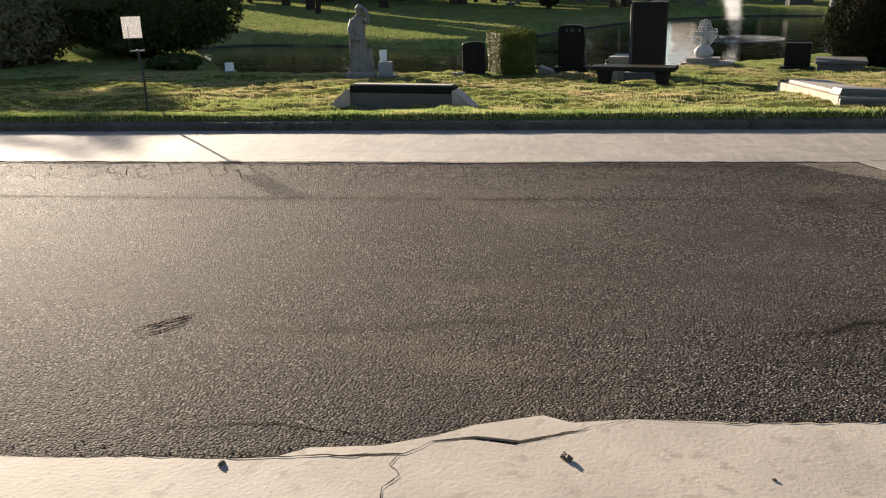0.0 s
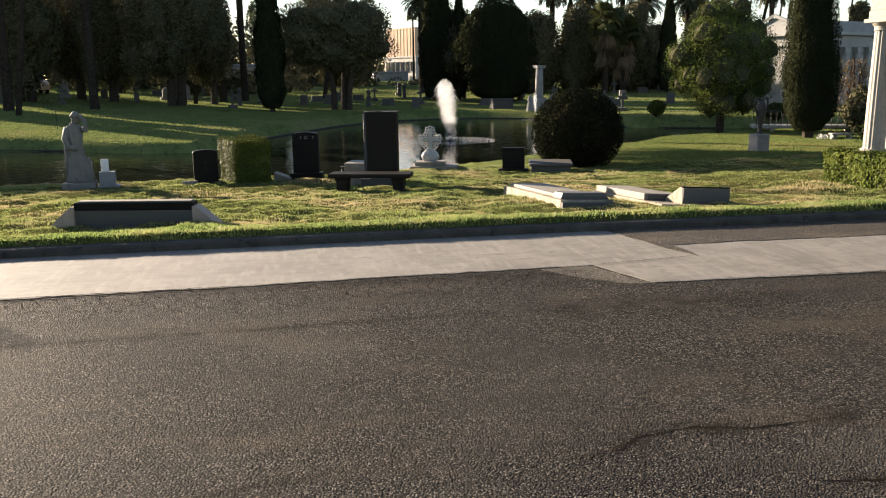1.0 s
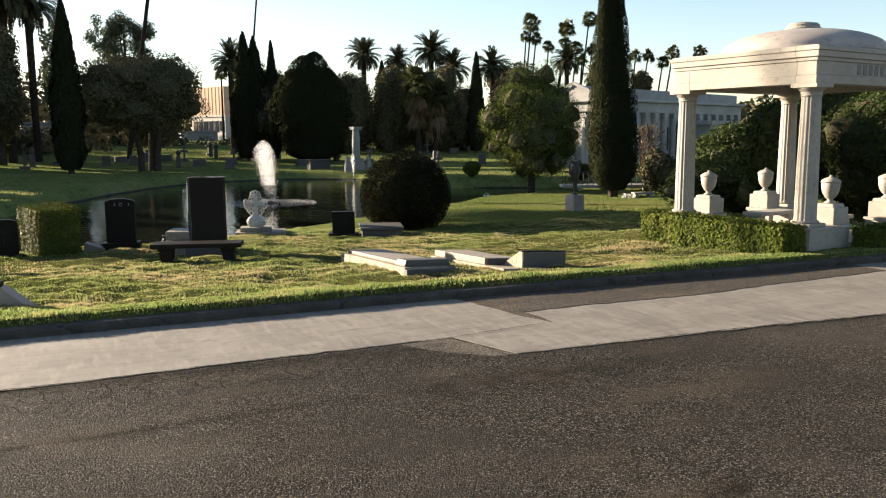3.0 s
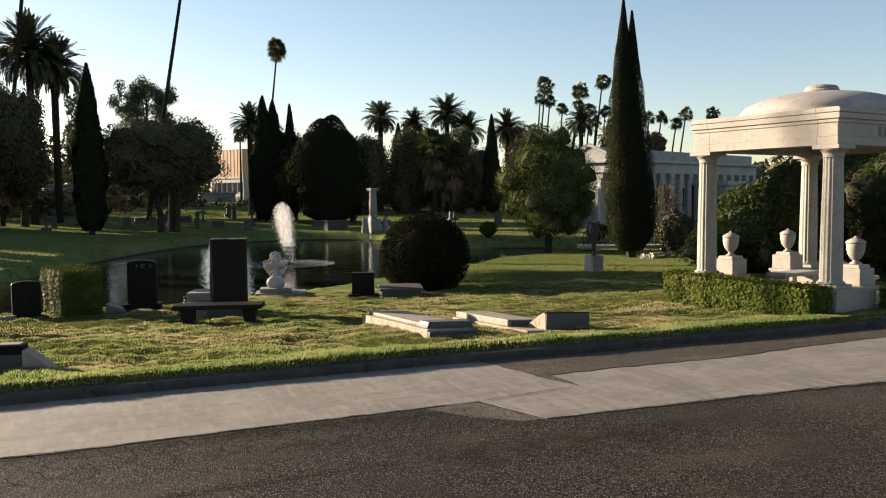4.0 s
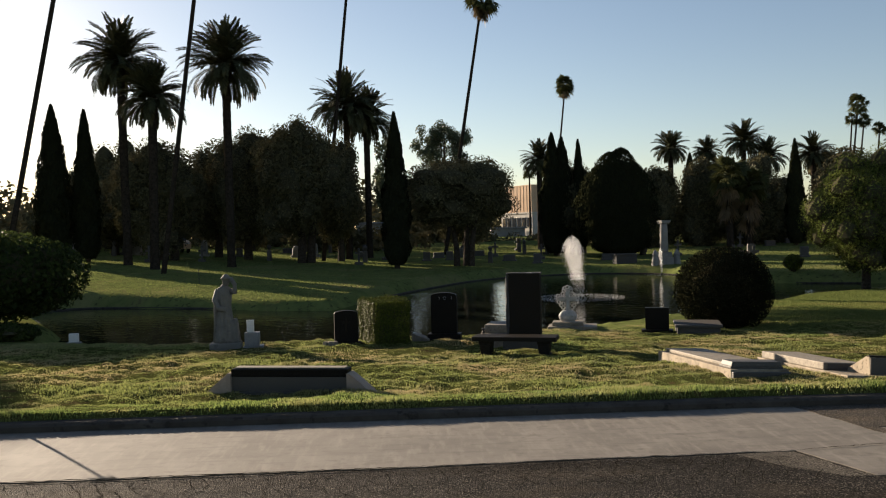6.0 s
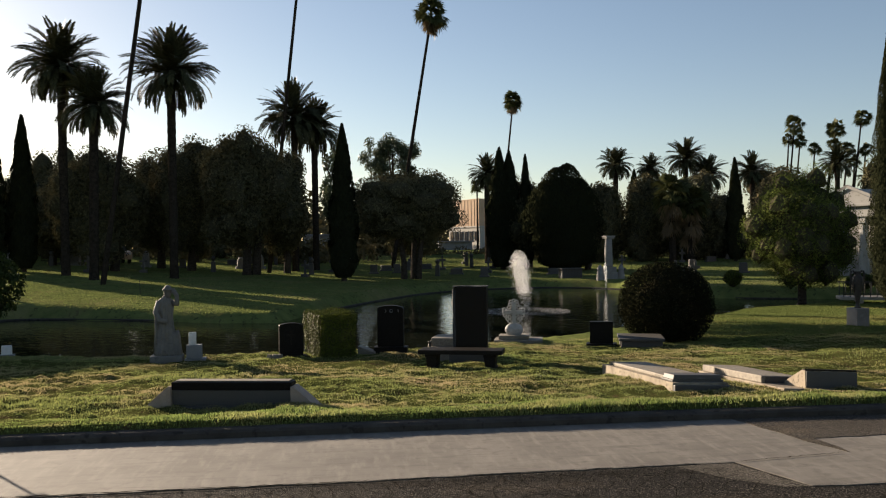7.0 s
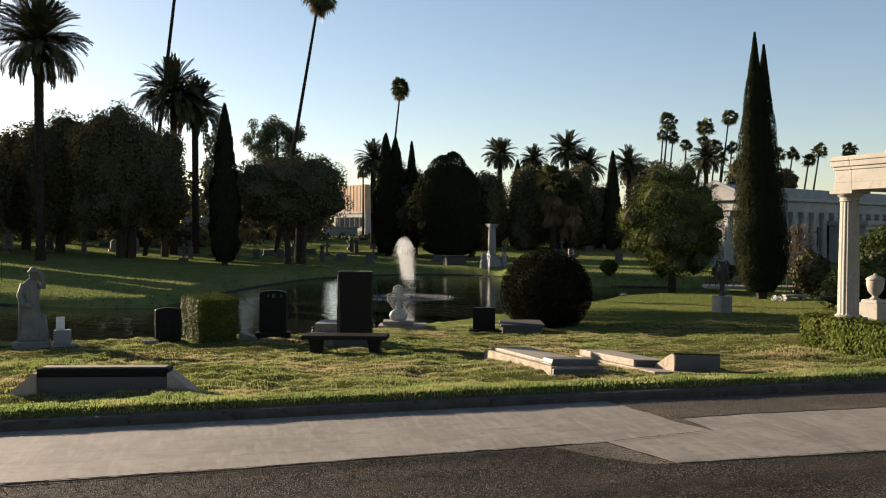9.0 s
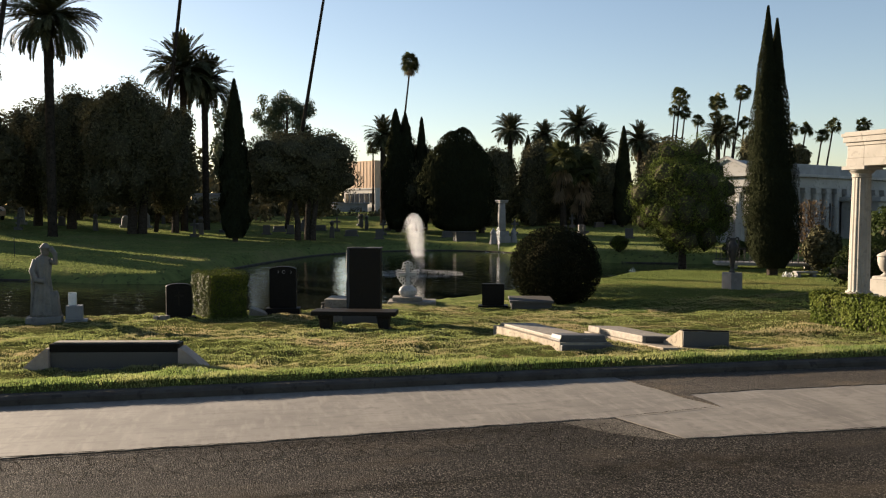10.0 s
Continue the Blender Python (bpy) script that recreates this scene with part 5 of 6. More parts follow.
tree(-26.5, 42.5, 6.5, (0, 0, 3.5), (2.6, 2.6, 2.7), 26000, 0.096, LEAF, "dark tree on the pond bank", 48, ((0, 0), (0.5, 0.3)), 30, (0.3, 0.45), 0.22)
tree(-19.7, 25.7, 7.0, (0, 0, 5.1), (2.3, 2.2, 1.4), 4200, 0.10, LEAF_GREY, "airy tree by the pond with an open crown", 49, ((0, 0),), 40, (0.16, 0.28), 0.2, core=0, fill=0.25)
tree(-3.9, 51.5, 7.0, (0, 0, 4.3), (1.6, 1.6, 3.5), 22000, 0.095, LEAF, "dark tree beside the palms", 37, ((0, 0),), 28, (0.26, 0.42), 0.2)
tree(11.3, 54.6, 6.2, (0, 0, 3.2), (1.9, 1.6, 3.1), 22000, 0.095, LEAF, "dark tree between the cypresses", 40, ((0, 0),), 30, (0.28, 0.42), 0.2)
tree(3.9, 75.0, 12.0, (0, 0, 9.5), (3.3, 2.4, 3.2), 17000, 0.115, LEAF_GREY, "airy eucalyptus with an open crown", 38, ((0, 0),), 60, (0.15, 0.25), 0.22, core=0, fill=0.2)
tree(-1.0, 60.0, 9.5, (0, 0, 6.2), (1.4, 1.2, 3.4), 5580, 0.126, LEAF_GREY, "thin open tree behind the cypress", 39, ((0, 0), (0.7, 0)), 20, (0.2, 0.34), 0.16, core=0)
tree(15.1, 51.5, 5.5, (0, 0, 2.6), (1.4, 1.4, 2.3), 13950, 0.096, LEAF, "dark tree behind the white column", 41, ((0, 0),), 26, (0.3, 0.45), 0.18)
tree(18.9, 61.0, 6.6, (0, 0, 3.2), (2.4, 1.8, 3.7), 22000, 0.105, LEAF, "dark tree among the far palms", 42, ((0, 0),), 32, (0.26, 0.4), 0.2)
tree(22.4, 60.5, 6.6, (0, 0, 3.5), (2.4, 1.8, 4.0), 22000, 0.105, LEAF, "dark tree among the far palms", 42, ((0, 0),), 32, (0.26, 0.4), 0.2)
tree(25.9, 59.5, 6.0, (0, 0, 3.3), (2.5, 2.0, 3.9), 23000, 0.105, LEAF, "dark tree among the far palms", 43, ((0, 0),), 32, (0.26, 0.4), 0.2)
tree(28.6, 62.0, 6.0, (0, 0, 2.7), (2.4, 2.0, 3.0), 17000, 0.105, LEAF, "dark tree among the far palms", 43, ((0, 0),), 32, (0.26, 0.4), 0.2)
tree(31.6, 58.0, 6.4, (0, 0, 3.3), (2.8, 2.2, 4.0), 25000, 0.105, LEAF, "dark tree among the far palms", 44, ((0, 0),), 32, (0.26, 0.4), 0.2)
tree(36.5, 66.0, 9.0, (0, 0, 5.0), (3.4, 3.0, 3.6), 13950, 0.148, LEAF, "dark tree behind the mausoleum", 45, ((0, 0),), 26, (0.28, 0.42), 0.22)
tree(12.9, 70.0, 6.6, (0, 0, 4.2), (1.3, 1.2, 1.2), 6510, 0.104, LEAF_LIGHT, "sunlit willow-like tree by the far building", 46, ((0, 0),), 18, (0.3, 0.45), 0.16)
tree(41.0, 60.0, 9.0, (0, 0, 5.0), (1.5, 1.5, 3.4), 7750, 0.148, LEAF, "dark pine behind the mausoleum roof", 47, ((0, 0),), 22, (0.28, 0.42), 0.2)


def cypress(x, y, top, r, n, size, label, seed, tips=((0, 0, 1.0),), belly=0.35, taper=0.75, lumpy=1.0):
    z0 = land_z(x, y) - 0.05
    b = thing("cypress", pose(x, y, z0), label, "cypress tree")
    rng = np.random.default_rng(seed)
    h = top - z0
    part("trunk", tube([(0, 0, -0.2), (0, 0, 0.4 * h), (0, 0, 0.8 * h)], [r * 0.22, r * 0.16, 0.03], 8), BARK, b)
    out = []
    for tx, ty, k in tips:
        m_ = int(n / len(tips))
        s = rng.uniform(0, 1, m_) ** 1.25
        prof = np.where(s < belly, 0.80 + 0.2 * (s / belly), ((1 - s) / (1 - belly)) ** taper) * np.where(s < 0.06, 0.55 + s * 7.5, 1.0)
        a = rng.uniform(0, 6.28, m_)
        lump = 1 + lumpy * (0.10 * np.sin(3 * a + 9 * s * h / 3) + 0.08 * np.sin(5 * a - 5 * s * h))
        rr = r * prof * lump * (0.70 + 0.34 * rng.uniform(0, 1, m_) ** 0.6) + 0.02
        c = np.stack([rr * np.cos(a) + tx * np.clip(s * 1.6, 0, 1), rr * np.sin(a) + ty, 0.04 * h + s * h * k * 0.96], 1)
        o = np.stack([np.cos(a), np.sin(a), 0.15 + 0 * a], 1)
        out.append(leaf_quads(rng, c, o, size, 0.34, 2.2, 2.0))
    prof_ = [(0.01, 0.05 * h)] + [(r * 0.80 * (0.85 if f < belly else ((1 - f) / (1 - belly)) ** taper), 0.04 * h + f * h * 0.9) for f in [i / 12 for i in range(1, 12)]] + [(0.01, 0.9 * h)]
    cores = []
    for tx, ty, k in tips:
        one = lathe([(r_, z_ * k) for r_, z_ in prof_], 14)
        for v in one.verts:
            v.co.x += tx * min(1.0, 1.6 * v.co.z / h)
            v.co.y += ty
        cores.append(one)
    core_ = merged(*cores)
    # solid core added so that no light comes through the spire
    part("shade_core", core_, CYPRESS, b, "solid dark core that stops light through the leaves")
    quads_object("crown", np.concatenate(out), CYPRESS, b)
    return b


cypress(15.22, 21.3, 7.55, 0.75, 66000, 0.038, "tall dark twin-tipped Italian cypress", 51, ((-0.33, 0, 1.0), (-0.02, 0, 0.955)), 0.22, 1.0, 0.6)
cypress(-20.2, 30.4, 4.4, 0.62, 9000, 0.11, "slim dark Italian cypress near the pond", 59)
cypress(-0.35, 43.0, 8.0, 0.72, 9000, 0.13, "slim dark Italian cypress on the far bank", 52)
cypress(-19.9, 48.1, 9.5, 1.0, 8000, 0.16, "slim dark Italian cypress", 53)
cypress(-18.3, 48.7, 9.3, 0.75, 7000, 0.16, "slim dark Italian cypress", 54)
cypress(10.1, 54.1, 8.1, 0.95, 11000, 0.15, "broad dark cypress at the far bank", 55, ((-0.2, 0, 1.0), (0.45, 0, 0.97)))
cypress(11.6, 53.8, 7.6, 0.50, 6000, 0.13, "slim dark cypress at the far bank", 56)
cypress(13.4, 50.4, 6.7, 1.9, 42000, 0.095, "broad dark domed conifer behind the white column", 60, ((-0.55, 0, 0.96), (0.15, 0.1, 1.0), (0.8, 0.1, 0.86), (-1.1, 0.2, 0.84)), 0.45, 0.5, 0.7)
cypress(22.7, 64.1, 7.5, 0.75, 6000, 0.15, "slim dark cypress among the far palms", 57)
cypress(27.15, 55.8, 7.6, 0.62, 7000, 0.14, "slim dark cypress by the far bank", 58)


def date_palm(x, y, crown_z, r, label, seed, fronds=80, girth=0.21):
    """A stout straight trunk under a ball of arching feather fronds."""
    z0 = land_z(x, y) - 0.05
    b = thing("date_palm", pose(x, y, z0), label, "palm tree")
    rng = np.random.default_rng(seed)
    h = crown_z - 0.1 - z0
    k = max(8, int(h / 0.22))
    lx, ly = rng.uniform(-0.12, 0.12, 2)
    rad = [girth * (1.0 + 0.35 * math.exp(-i * 0.6)) * (1.0 + 0.05 * (i % 2) + rng.uniform(-0.02, 0.02)) for i in range(k)] + [girth * 1.1]
    part("trunk", tube([(lx * (1 - i / k), ly * (1 - i / k), h * i / k - 0.2 * (1 - i / k)) for i in range(k + 1)], rad, 10), PALMBARK, b)
    part("boss", lathe([(girth, -0.75), (girth * 1.45, -0.4), (girth * 1.5, -0.1), (girth * 0.9, 0.2), (0.05, 0.35)], 14, (0, 0, h)), PALMBARK, b, "swollen crown base of cut leaf stalks")
    out = []
    m_ = 26
    for i in range(fronds):
        f = i / (fronds - 1)
        az = i * 2.39996 + rng.uniform(-0.25, 0.25)
        el0 = radians(85 - 116 * f ** 0.85 + rng.uniform(-9, 9))
        L = r * rng.uniform(0.80, 0.96) * (0.98 - 0.10 * max(0.0, -math.sin(el0)))
        d = np.array([math.cos(az), math.sin(az), 0.0])
        twist = rng.uniform(-0.5, 0.5)
        flat = np.array([-math.sin(az), math.cos(az), 0.0])
        s = np.linspace(0.0, 1.0, m_ + 1)
        bend = radians(20 + 52 * max(0.0, math.cos(el0)) + rng.uniform(-8, 14))
        el = el0 + 0.12 - bend * s ** 1.4
        step = L / m_
        p = np.outer(np.cumsum(np.cos(el)) * step, d) + np.outer(np.cumsum(np.sin(el)) * step, [0, 0, 1]) + np.array([0, 0, h + 0.05])
        tan = np.outer(np.cos(el), d) + np.outer(np.sin(el), [0, 0, 1])
        nor = np.cross(flat, tan) * -1
        side = flat * math.cos(twist) + nor * math.sin(twist)
        lift = nor * math.cos(twist) - flat * math.sin(twist)
        w = 0.015 * r
        for j in range(m_):   # the stalk
            e, e2 = side[j] * w * (1.25 - s[j]), side[j + 1] * w * (1.25 - s[j + 1])
            out.append([p[j] - e, p[j] + e, p[j + 1] + e2, p[j + 1] - e2])
        for j in range(3, m_ + 1):
            ll = r * (0.165 * min(1.0, 0.4 + 2.2 * s[j]) * (1.0 - 0.5 * max(0.0, s[j] - 0.6) / 0.4))
            for q in (-1, 1):
                dirv = side[j] * q * 0.72 + tan[j] * 0.72 + lift[j] * 0.10 + np.array([0, 0, -0.16 + rng.uniform(-0.10, 0.10)])
                dirv /= np.linalg.norm(dirv)
                e = tan[j] * r * 0.031
                out.append([p[j] - e * 0.8, p[j] + dirv * ll * 0.5 - e, p[j] + dirv * ll * rng.uniform(0.85, 1.12), p[j] + dirv * ll * 0.5 + e])
    quads_object("crown", np.array(out), PALM, b)
    return b


date_palm(-3.5, 53.9, 10.05, 2.75, "tall feathery date palm on the far lawn", 61)
date_palm(-2.3, 55.5, 9.50, 2.40, "feathery date palm partly behind another", 62)
date_palm(-9.15, 44.1, 10.85, 2.75, "tall feathery date palm on the far lawn", 63)
date_palm(-15.1, 45.6, 11.45, 2.75, "tall feathery date palm on the far lawn", 64)
date_palm(-12.45, 42.2, 8.85, 2.25, "shorter feathery date palm on the far lawn", 65)
date_palm(-23.5, 39, 7.30, 1.30, "small feathery date palm at the edge of the lawn", 66, 40)
date_palm(10.9, 65.1, 7.35, 1.94, "feathery date palm beyond the pond", 67)
date_palm(22.6, 68.4, 8.35, 1.87, "feathery date palm beyond the pond", 68)
date_palm(25.35, 67.4, 7.95, 1.54, "feathery date palm beyond the pond", 69)
date_palm(28, 66.4, 8.65, 2.10, "tall feathery date palm beyond the pond", 70)
date_palm(29.3, 65, 7.15, 2.02, "feathery date palm beyond the pond", 71)
date_palm(32.7, 64.2, 7.35, 1.94, "feathery date palm beyond the pond", 72)
date_palm(42.5, 68, 8.45, 1.94, "feathery date palm behind the mausoleum", 73)


def fan_palm(x, y, top, r, label, seed, foot=(0, 0), girth=0.13, mid=None, skirt=False, leaves=44):
    """A slim leaning fan palm: x, y at the crown, foot: how far its base lies from there."""
    bx, by = x + foot[0], y + foot[1]
    z0 = land_z(bx, by) - 0.1
    b = thing("fan_palm", pose(bx, by, z0), label, "palm tree")
    rng = np.random.default_rng(seed)
    h, dx, dy = top - z0, -foot[0], -foot[1]
    k = 12
    bow = mid or 0.0
    pts = [(dx * f + bow * math.sin(math.pi * f), dy * f, h * f) for f in [i / k for i in range(k + 1)]]
    part("trunk", tube(pts, [girth * (1.35 - 0.6 * i / k) for i in range(k + 1)], 8), PALMBARK, b)
    out, dead = [], []
    dry_n = (26 if girth > 0.15 else 9) if skirt else 0
    for i in range(leaves + dry_n):
        dry = i >= leaves
        f = i / leaves
        az = i * 2.39996 + rng.uniform(-0.4, 0.4)
        el = radians(88 - 140 * min(1, f) + rng.uniform(-14, 14)) if not dry else radians(-58 - rng.uniform(0, 30))
        d = np.array([math.cos(az) * math.cos(el), math.sin(az) * math.cos(el), math.sin(el)])
        flat = np.array([-math.sin(az), math.cos(az), 0.0])
        roll = rng.uniform(-1.1, 1.1)
        side = flat * math.cos(roll) + np.cross(flat, d) * math.sin(roll)
        root = np.array([dx, dy, h - (rng.uniform(0.05, 0.25 if girth < 0.15 else 1.1) * r if dry else 0)])
        hub = root + d * r * rng.uniform(0.12, 0.55) * (1 if not dry else 0.8)
        L = r * rng.uniform(0.42, 0.56)
        (dead if dry else out).append([root - side * 0.02, root + side * 0.02, hub + side * 0.015, hub - side * 0.015])
        for a in np.linspace(-1.2, 1.2, 11):
            v = d * math.cos(a) + side * math.sin(a)
            tip = hub + v * L * rng.uniform(0.8, 1.1) - np.array([0, 0, L * (0.10 + 0.22 * abs(a) + rng.uniform(0, 0.15))])
            e = (side * math.cos(a) - d * math.sin(a)) * L * 0.085
            m_ = hub + v * L * 0.5
            (dead if dry else out).append([hub, m_ - e, tip, m_ + e])
    quads_object("crown", np.array(out), FANLEAF, b)
    if dead:
        quads_object("skirt", np.array(dead), DEADPALM, b, "hanging dry brown leaves")
    return b


fan_palm(22.9, 57.0, 5.3, 1.9, "low fan palm with a brown skirt of dry leaves", 86, (0.1, 0), 0.2, skirt=True)
fan_palm(24.6, 57.4, 4.6, 1.8, "low fan palm with a brown skirt of dry leaves", 87, (-0.1, 0), 0.2, skirt=True)
fan_palm(5.87, 57.7, 17.9, 1.62, "very tall slim leaning fan palm", 81, (-2.95, 0.3), 0.115, skirt=True)
fan_palm(-2.63, 51.9, 21.5, 1.25, "very tall slim fan palm rising past the trees", 82, (-2.41, 0.0), 0.105)
fan_palm(-8.2, 38.9, 21.5, 1.2, "very tall slim leaning fan palm", 83, (-3.0, 0.0), 0.095)
fan_palm(-13.23, 37.0, 21.0, 1.2, "very tall slim leaning fan palm", 84, (-4.32, 0.0), 0.095)
fan_palm(18.75, 93.1, 18.2, 1.6, "tall slim fan palm beyond the far trees", 85, (-1.9, 0), 0.11, skirt=True)
for i, (x_, y_, z_, r_, fx) in enumerate(((53.8, 94.8, 15.7, 1.75, -1.5), (53.2, 95.1, 14.0, 1.2, -0.9), (54.3, 94.5, 13.7, 1.2, -1.3), (55.7, 93.7, 12.7, 1.25, -0.9), (57.7, 92.5, 14.9, 1.6, -2.4), (57.5, 92.6, 13.1, 1.2, -1.8), (58.7, 91.8, 12.6, 1.2, -1.2),
                                       (59.3, 91.4, 10.9, 1.2, -0.8), (60.0, 91.0, 16.1, 1.45, -1.9), (60.3, 90.8, 12.2, 1.2, -0.9), (64.8, 87.7, 11.4, 1.2, -0.8), (66.0, 86.7, 11.3, 1.25, -1.7), (67.4, 85.6, 10.4, 1.25, -1.5), (68.6, 85.2, 11.6, 1.3, -1.8), (71.0, 83.0, 11.5, 1.3, -1.0), (15.5, 100.0, 8.8, 1.2, 0))):
    tagged(fan_palm(x_, y_, z_, r_ * 0.95, "slim fan palm in a far row against the sky", 90 + i, (fx, 0), 0.11, None, False, 34), group="far row of fan palms")
tree(65.5, 87.2, 9.0, (0, 0, 8.0), (1.5, 1.3, 1.7), 4000, 0.16, LEAF, "dark pine beside the far fan palms", 150, ((0, 0),), 22, (0.25, 0.4), 0.2)
date_palm(60.5, 90.7, 9.0, 1.8, "feathery date palm among the far fan palms", 151, 60)

# hanging rusty creeper and dry palm skirts before the far buildings
vine = thing("hanging_creeper", pose(18.4, 23.8, land_z(18.4, 23.8)), "rust-brown creeper hanging down by the mausoleum", "creeper")
g = np.random.default_rng(5)
n = 1500
c = np.stack([g.normal(size=n) * 0.30, g.normal(size=n) * 0.25, 2.3 - 1.9 * g.uniform(0, 1, n) ** 0.8], 1)
quads_object("leaves", leaf_quads(g, c, c * np.array([1, 1, 0]), 0.055, 0.3, -2.0), VINE, vine)
part("stem", tube([(0, 0, -0.1), (0.05, 0, 1.2), (-0.05, 0, 2.3)], [0.05, 0.04, 0.03], 6), BARK, vine)

# a dark understory below the trees
g = np.random.default_rng(16)
cl = []
for i in range(120):
    x_ = g.uniform(-44, 46)
    if 1.5 < x_ < 15.5:
        continue
    y_ = g.uniform(60, 72) if x_ > 0 else g.uniform(66, 80)
    hgt = g.uniform(1.0, 2.4) if x_ > 0 else g.uniform(0.9, 2.0)
    cl.append((x_, y_, land_z(x_, y_) + hgt * 0.45, g.uniform(1.2, 2.6), 1.3, hgt * 0.6))
for i in range(30):
    cl.append((g.uniform(0.6, 9.2), g.uniform(84, 88), 3.7, g.uniform(1.1, 1.6), 1.2, g.uniform(3.2, 4.2)))
for i in range(14):
    cl.append((g.uniform(1.0, 15.0), g.uniform(83, 86), 0.9, g.uniform(0.9, 1.6), 1.0, g.uniform(0.5, 0.9)))
understory = quads_object("understory", foliage(g, np.array(cl), 34000, 0.22), LEAF, None)
tagged(understory, "dark shrubs and undergrowth below the far trees", "shrubs", kind="stuff")

# far woods that close the view
g = np.random.default_rng(6)
cl = []
for i in range(260):
    f = i / 259
    a = radians(42 - 100 * f) + g.uniform(-0.02, 0.02)
    d = g.uniform(84, 125) if not -0.22 < a < -0.04 else g.uniform(128, 150)
    hgt = g.uniform(2.0, 4.2) if a < -0.04 else g.uniform(3.4, 6.0)
    cl.append((-d * math.sin(a), d * math.cos(a), 0.9 + hgt * 0.5, g.uniform(2.5, 4.5), 2.5, hgt * 0.75))
woods = quads_object("far_woods", foliage(g, np.array(cl), 36000, 0.46), LEAF, None)
tagged(woods, "dark belt of far trees and shrubs", "woods", kind="stuff")


# ---- monuments and graves beyond the pond ----
def column_monument(m):
    b = thing("column_monument", m, "white stone column monument on the far bank", "monument")
    part("plinth", merged(block(0.72, 0.72, 0.5, (0, 0, -0.1), 0.02), block(0.6, 0.6, 0.25, (0, 0, 0.4), 0.02)), GREYSTONE, b)
    part("shaft", lathe([(0.22, 0.65), (0.21, 0.8), (0.20, 1.6), (0.18, 2.15)], 24), GREYSTONE, b, smooth=True)
    part("capital", merged(block(0.46, 0.46, 0.09, (0, 0, 2.14), 0.02), block(0.54, 0.54, 0.07, (0, 0, 2.23), 0.02)), GREYSTONE, b)
    for s in (-1, 1):
        part("side_figure", lathe([(0.2, 0), (0.18, 0.3), (0.14, 0.5), (0.16, 0.62), (0.08, 0.78), (0.02, 0.86)], 14, (s * 0.62, -0.2, -0.05)), GREYSTONE, b, "small pale carved figure shape")
    return b


column_monument(pose(13.45, 42.0, land_z(13.45, 42.0) - 0.05, 0, 0, 12))
wall_tomb = thing("pale_tomb", pose(11.9, 43.9, land_z(11.9, 43.9) - 0.05, 0, 0, 10), "low pale stone tomb near the white column", "tomb")
part("body", block(1.2, 0.5, 0.5, (0, 0, 0), 0.03), DARKGREY, wall_tomb)
part("coping", block(1.32, 0.62, 0.08, (0, 0, 0.5), 0.03), DARKGREY, wall_tomb)


def small_stone(kind):
    """Low headstones of the far lawn: tablet, cross, block or urn on a post."""
    b = thing("far_headstone", pose(0, 0, -50), "small weathered headstone on the far lawn", "headstone", "far headstones")
    if kind == 0:
        part("tablet", block(0.45, 0.16, 0.62, (0, 0, -0.05), 0.03, 0.94), DARKGREY, b)
        part("base", block(0.6, 0.3, 0.14, (0, 0, -0.05), 0.02), DARKGREY, b)
    elif kind == 1:
        part("cross", merged(block(0.12, 0.10, 0.85, (0, 0, 0.1), 0.02), block(0.44, 0.10, 0.12, (0, 0, 0.6), 0.02)), DARKGREY, b)
        part("base", block(0.42, 0.34, 0.22, (0, 0, -0.05), 0.02), DARKGREY, b)
    elif kind == 2:
        part("block", block(0.7, 0.3, 0.42, (0, 0, -0.05), 0.03), DARKGREY, b)
        part("base", block(0.86, 0.42, 0.12, (0, 0, -0.05), 0.02), DARKGREY, b)
    else:
        part("post", block(0.26, 0.26, 0.7, (0, 0, -0.05), 0.02, 0.85), DARKGREY, b)
        part("urn", lathe([(0.05, 0.65), (0.12, 0.78), (0.14, 0.88), (0.08, 0.95), (0.02, 1.0)], 14), DARKGREY, b)
    return b


kinds = [small_stone(k) for k in range(4)]
r = random.Random(12)
placed = [(-0.2, 47.6, 3), (1.4, 50.5, 0), (5.0, 47.5, 3), (6.3, 49.0, 2), (7.5, 46.0, 0), (8.4, 50.0, 1), (4.2, 52.5, 0), (2.3, 54.0, 2)]
while len(placed) < 64:
    x_, y_ = r.uniform(-21, 34), r.uniform(36, 66)
    if x_ < 0.5 and y_ < 47:
        continue
    if float(lake_distance(np.array([x_]), np.array([y_]))[0]) > 2.5 and all((x_ - a) ** 2 + (y_ - b_) ** 2 > 1.7 for a, b_, _ in placed):
        placed.append((x_, y_, r.randrange(4)))
for i, (x_, y_, k) in enumerate(placed):
    m = pose(x_, y_, land_z(x_, y_), 0, 0, r.uniform(-22, 6))
    if i >= 8 and kinds[k].matrix_world.translation.z > -40 or kinds[k].matrix_basis.translation.z > -40:
        copy_thing(kinds[k], m)
    else:
        kinds[k].matrix_world = m
        kinds[k].matrix_basis = m


def pale_monument(x, y, w, h, seed):
    b = thing("pale_monument", pose(x, y, land_z(x, y) - 0.05, 0, 0, seed * 17 % 30 - 15), "small pale stone monument under the far trees", "monument", "pale far monuments")
    part("base", block(w * 1.4, 0.5, 0.2, (0, 0, 0), 0.02), GREYSTONE, b)
    part("shaft", block(w, 0.3, h, (0, 0, 0.199), 0.04, 0.86), GREYSTONE, b)
    part("cap", block(w * 0.8, 0.26, 0.14, (0, 0, 0.198 + h), 0.05, 0.5), GREYSTONE, b)


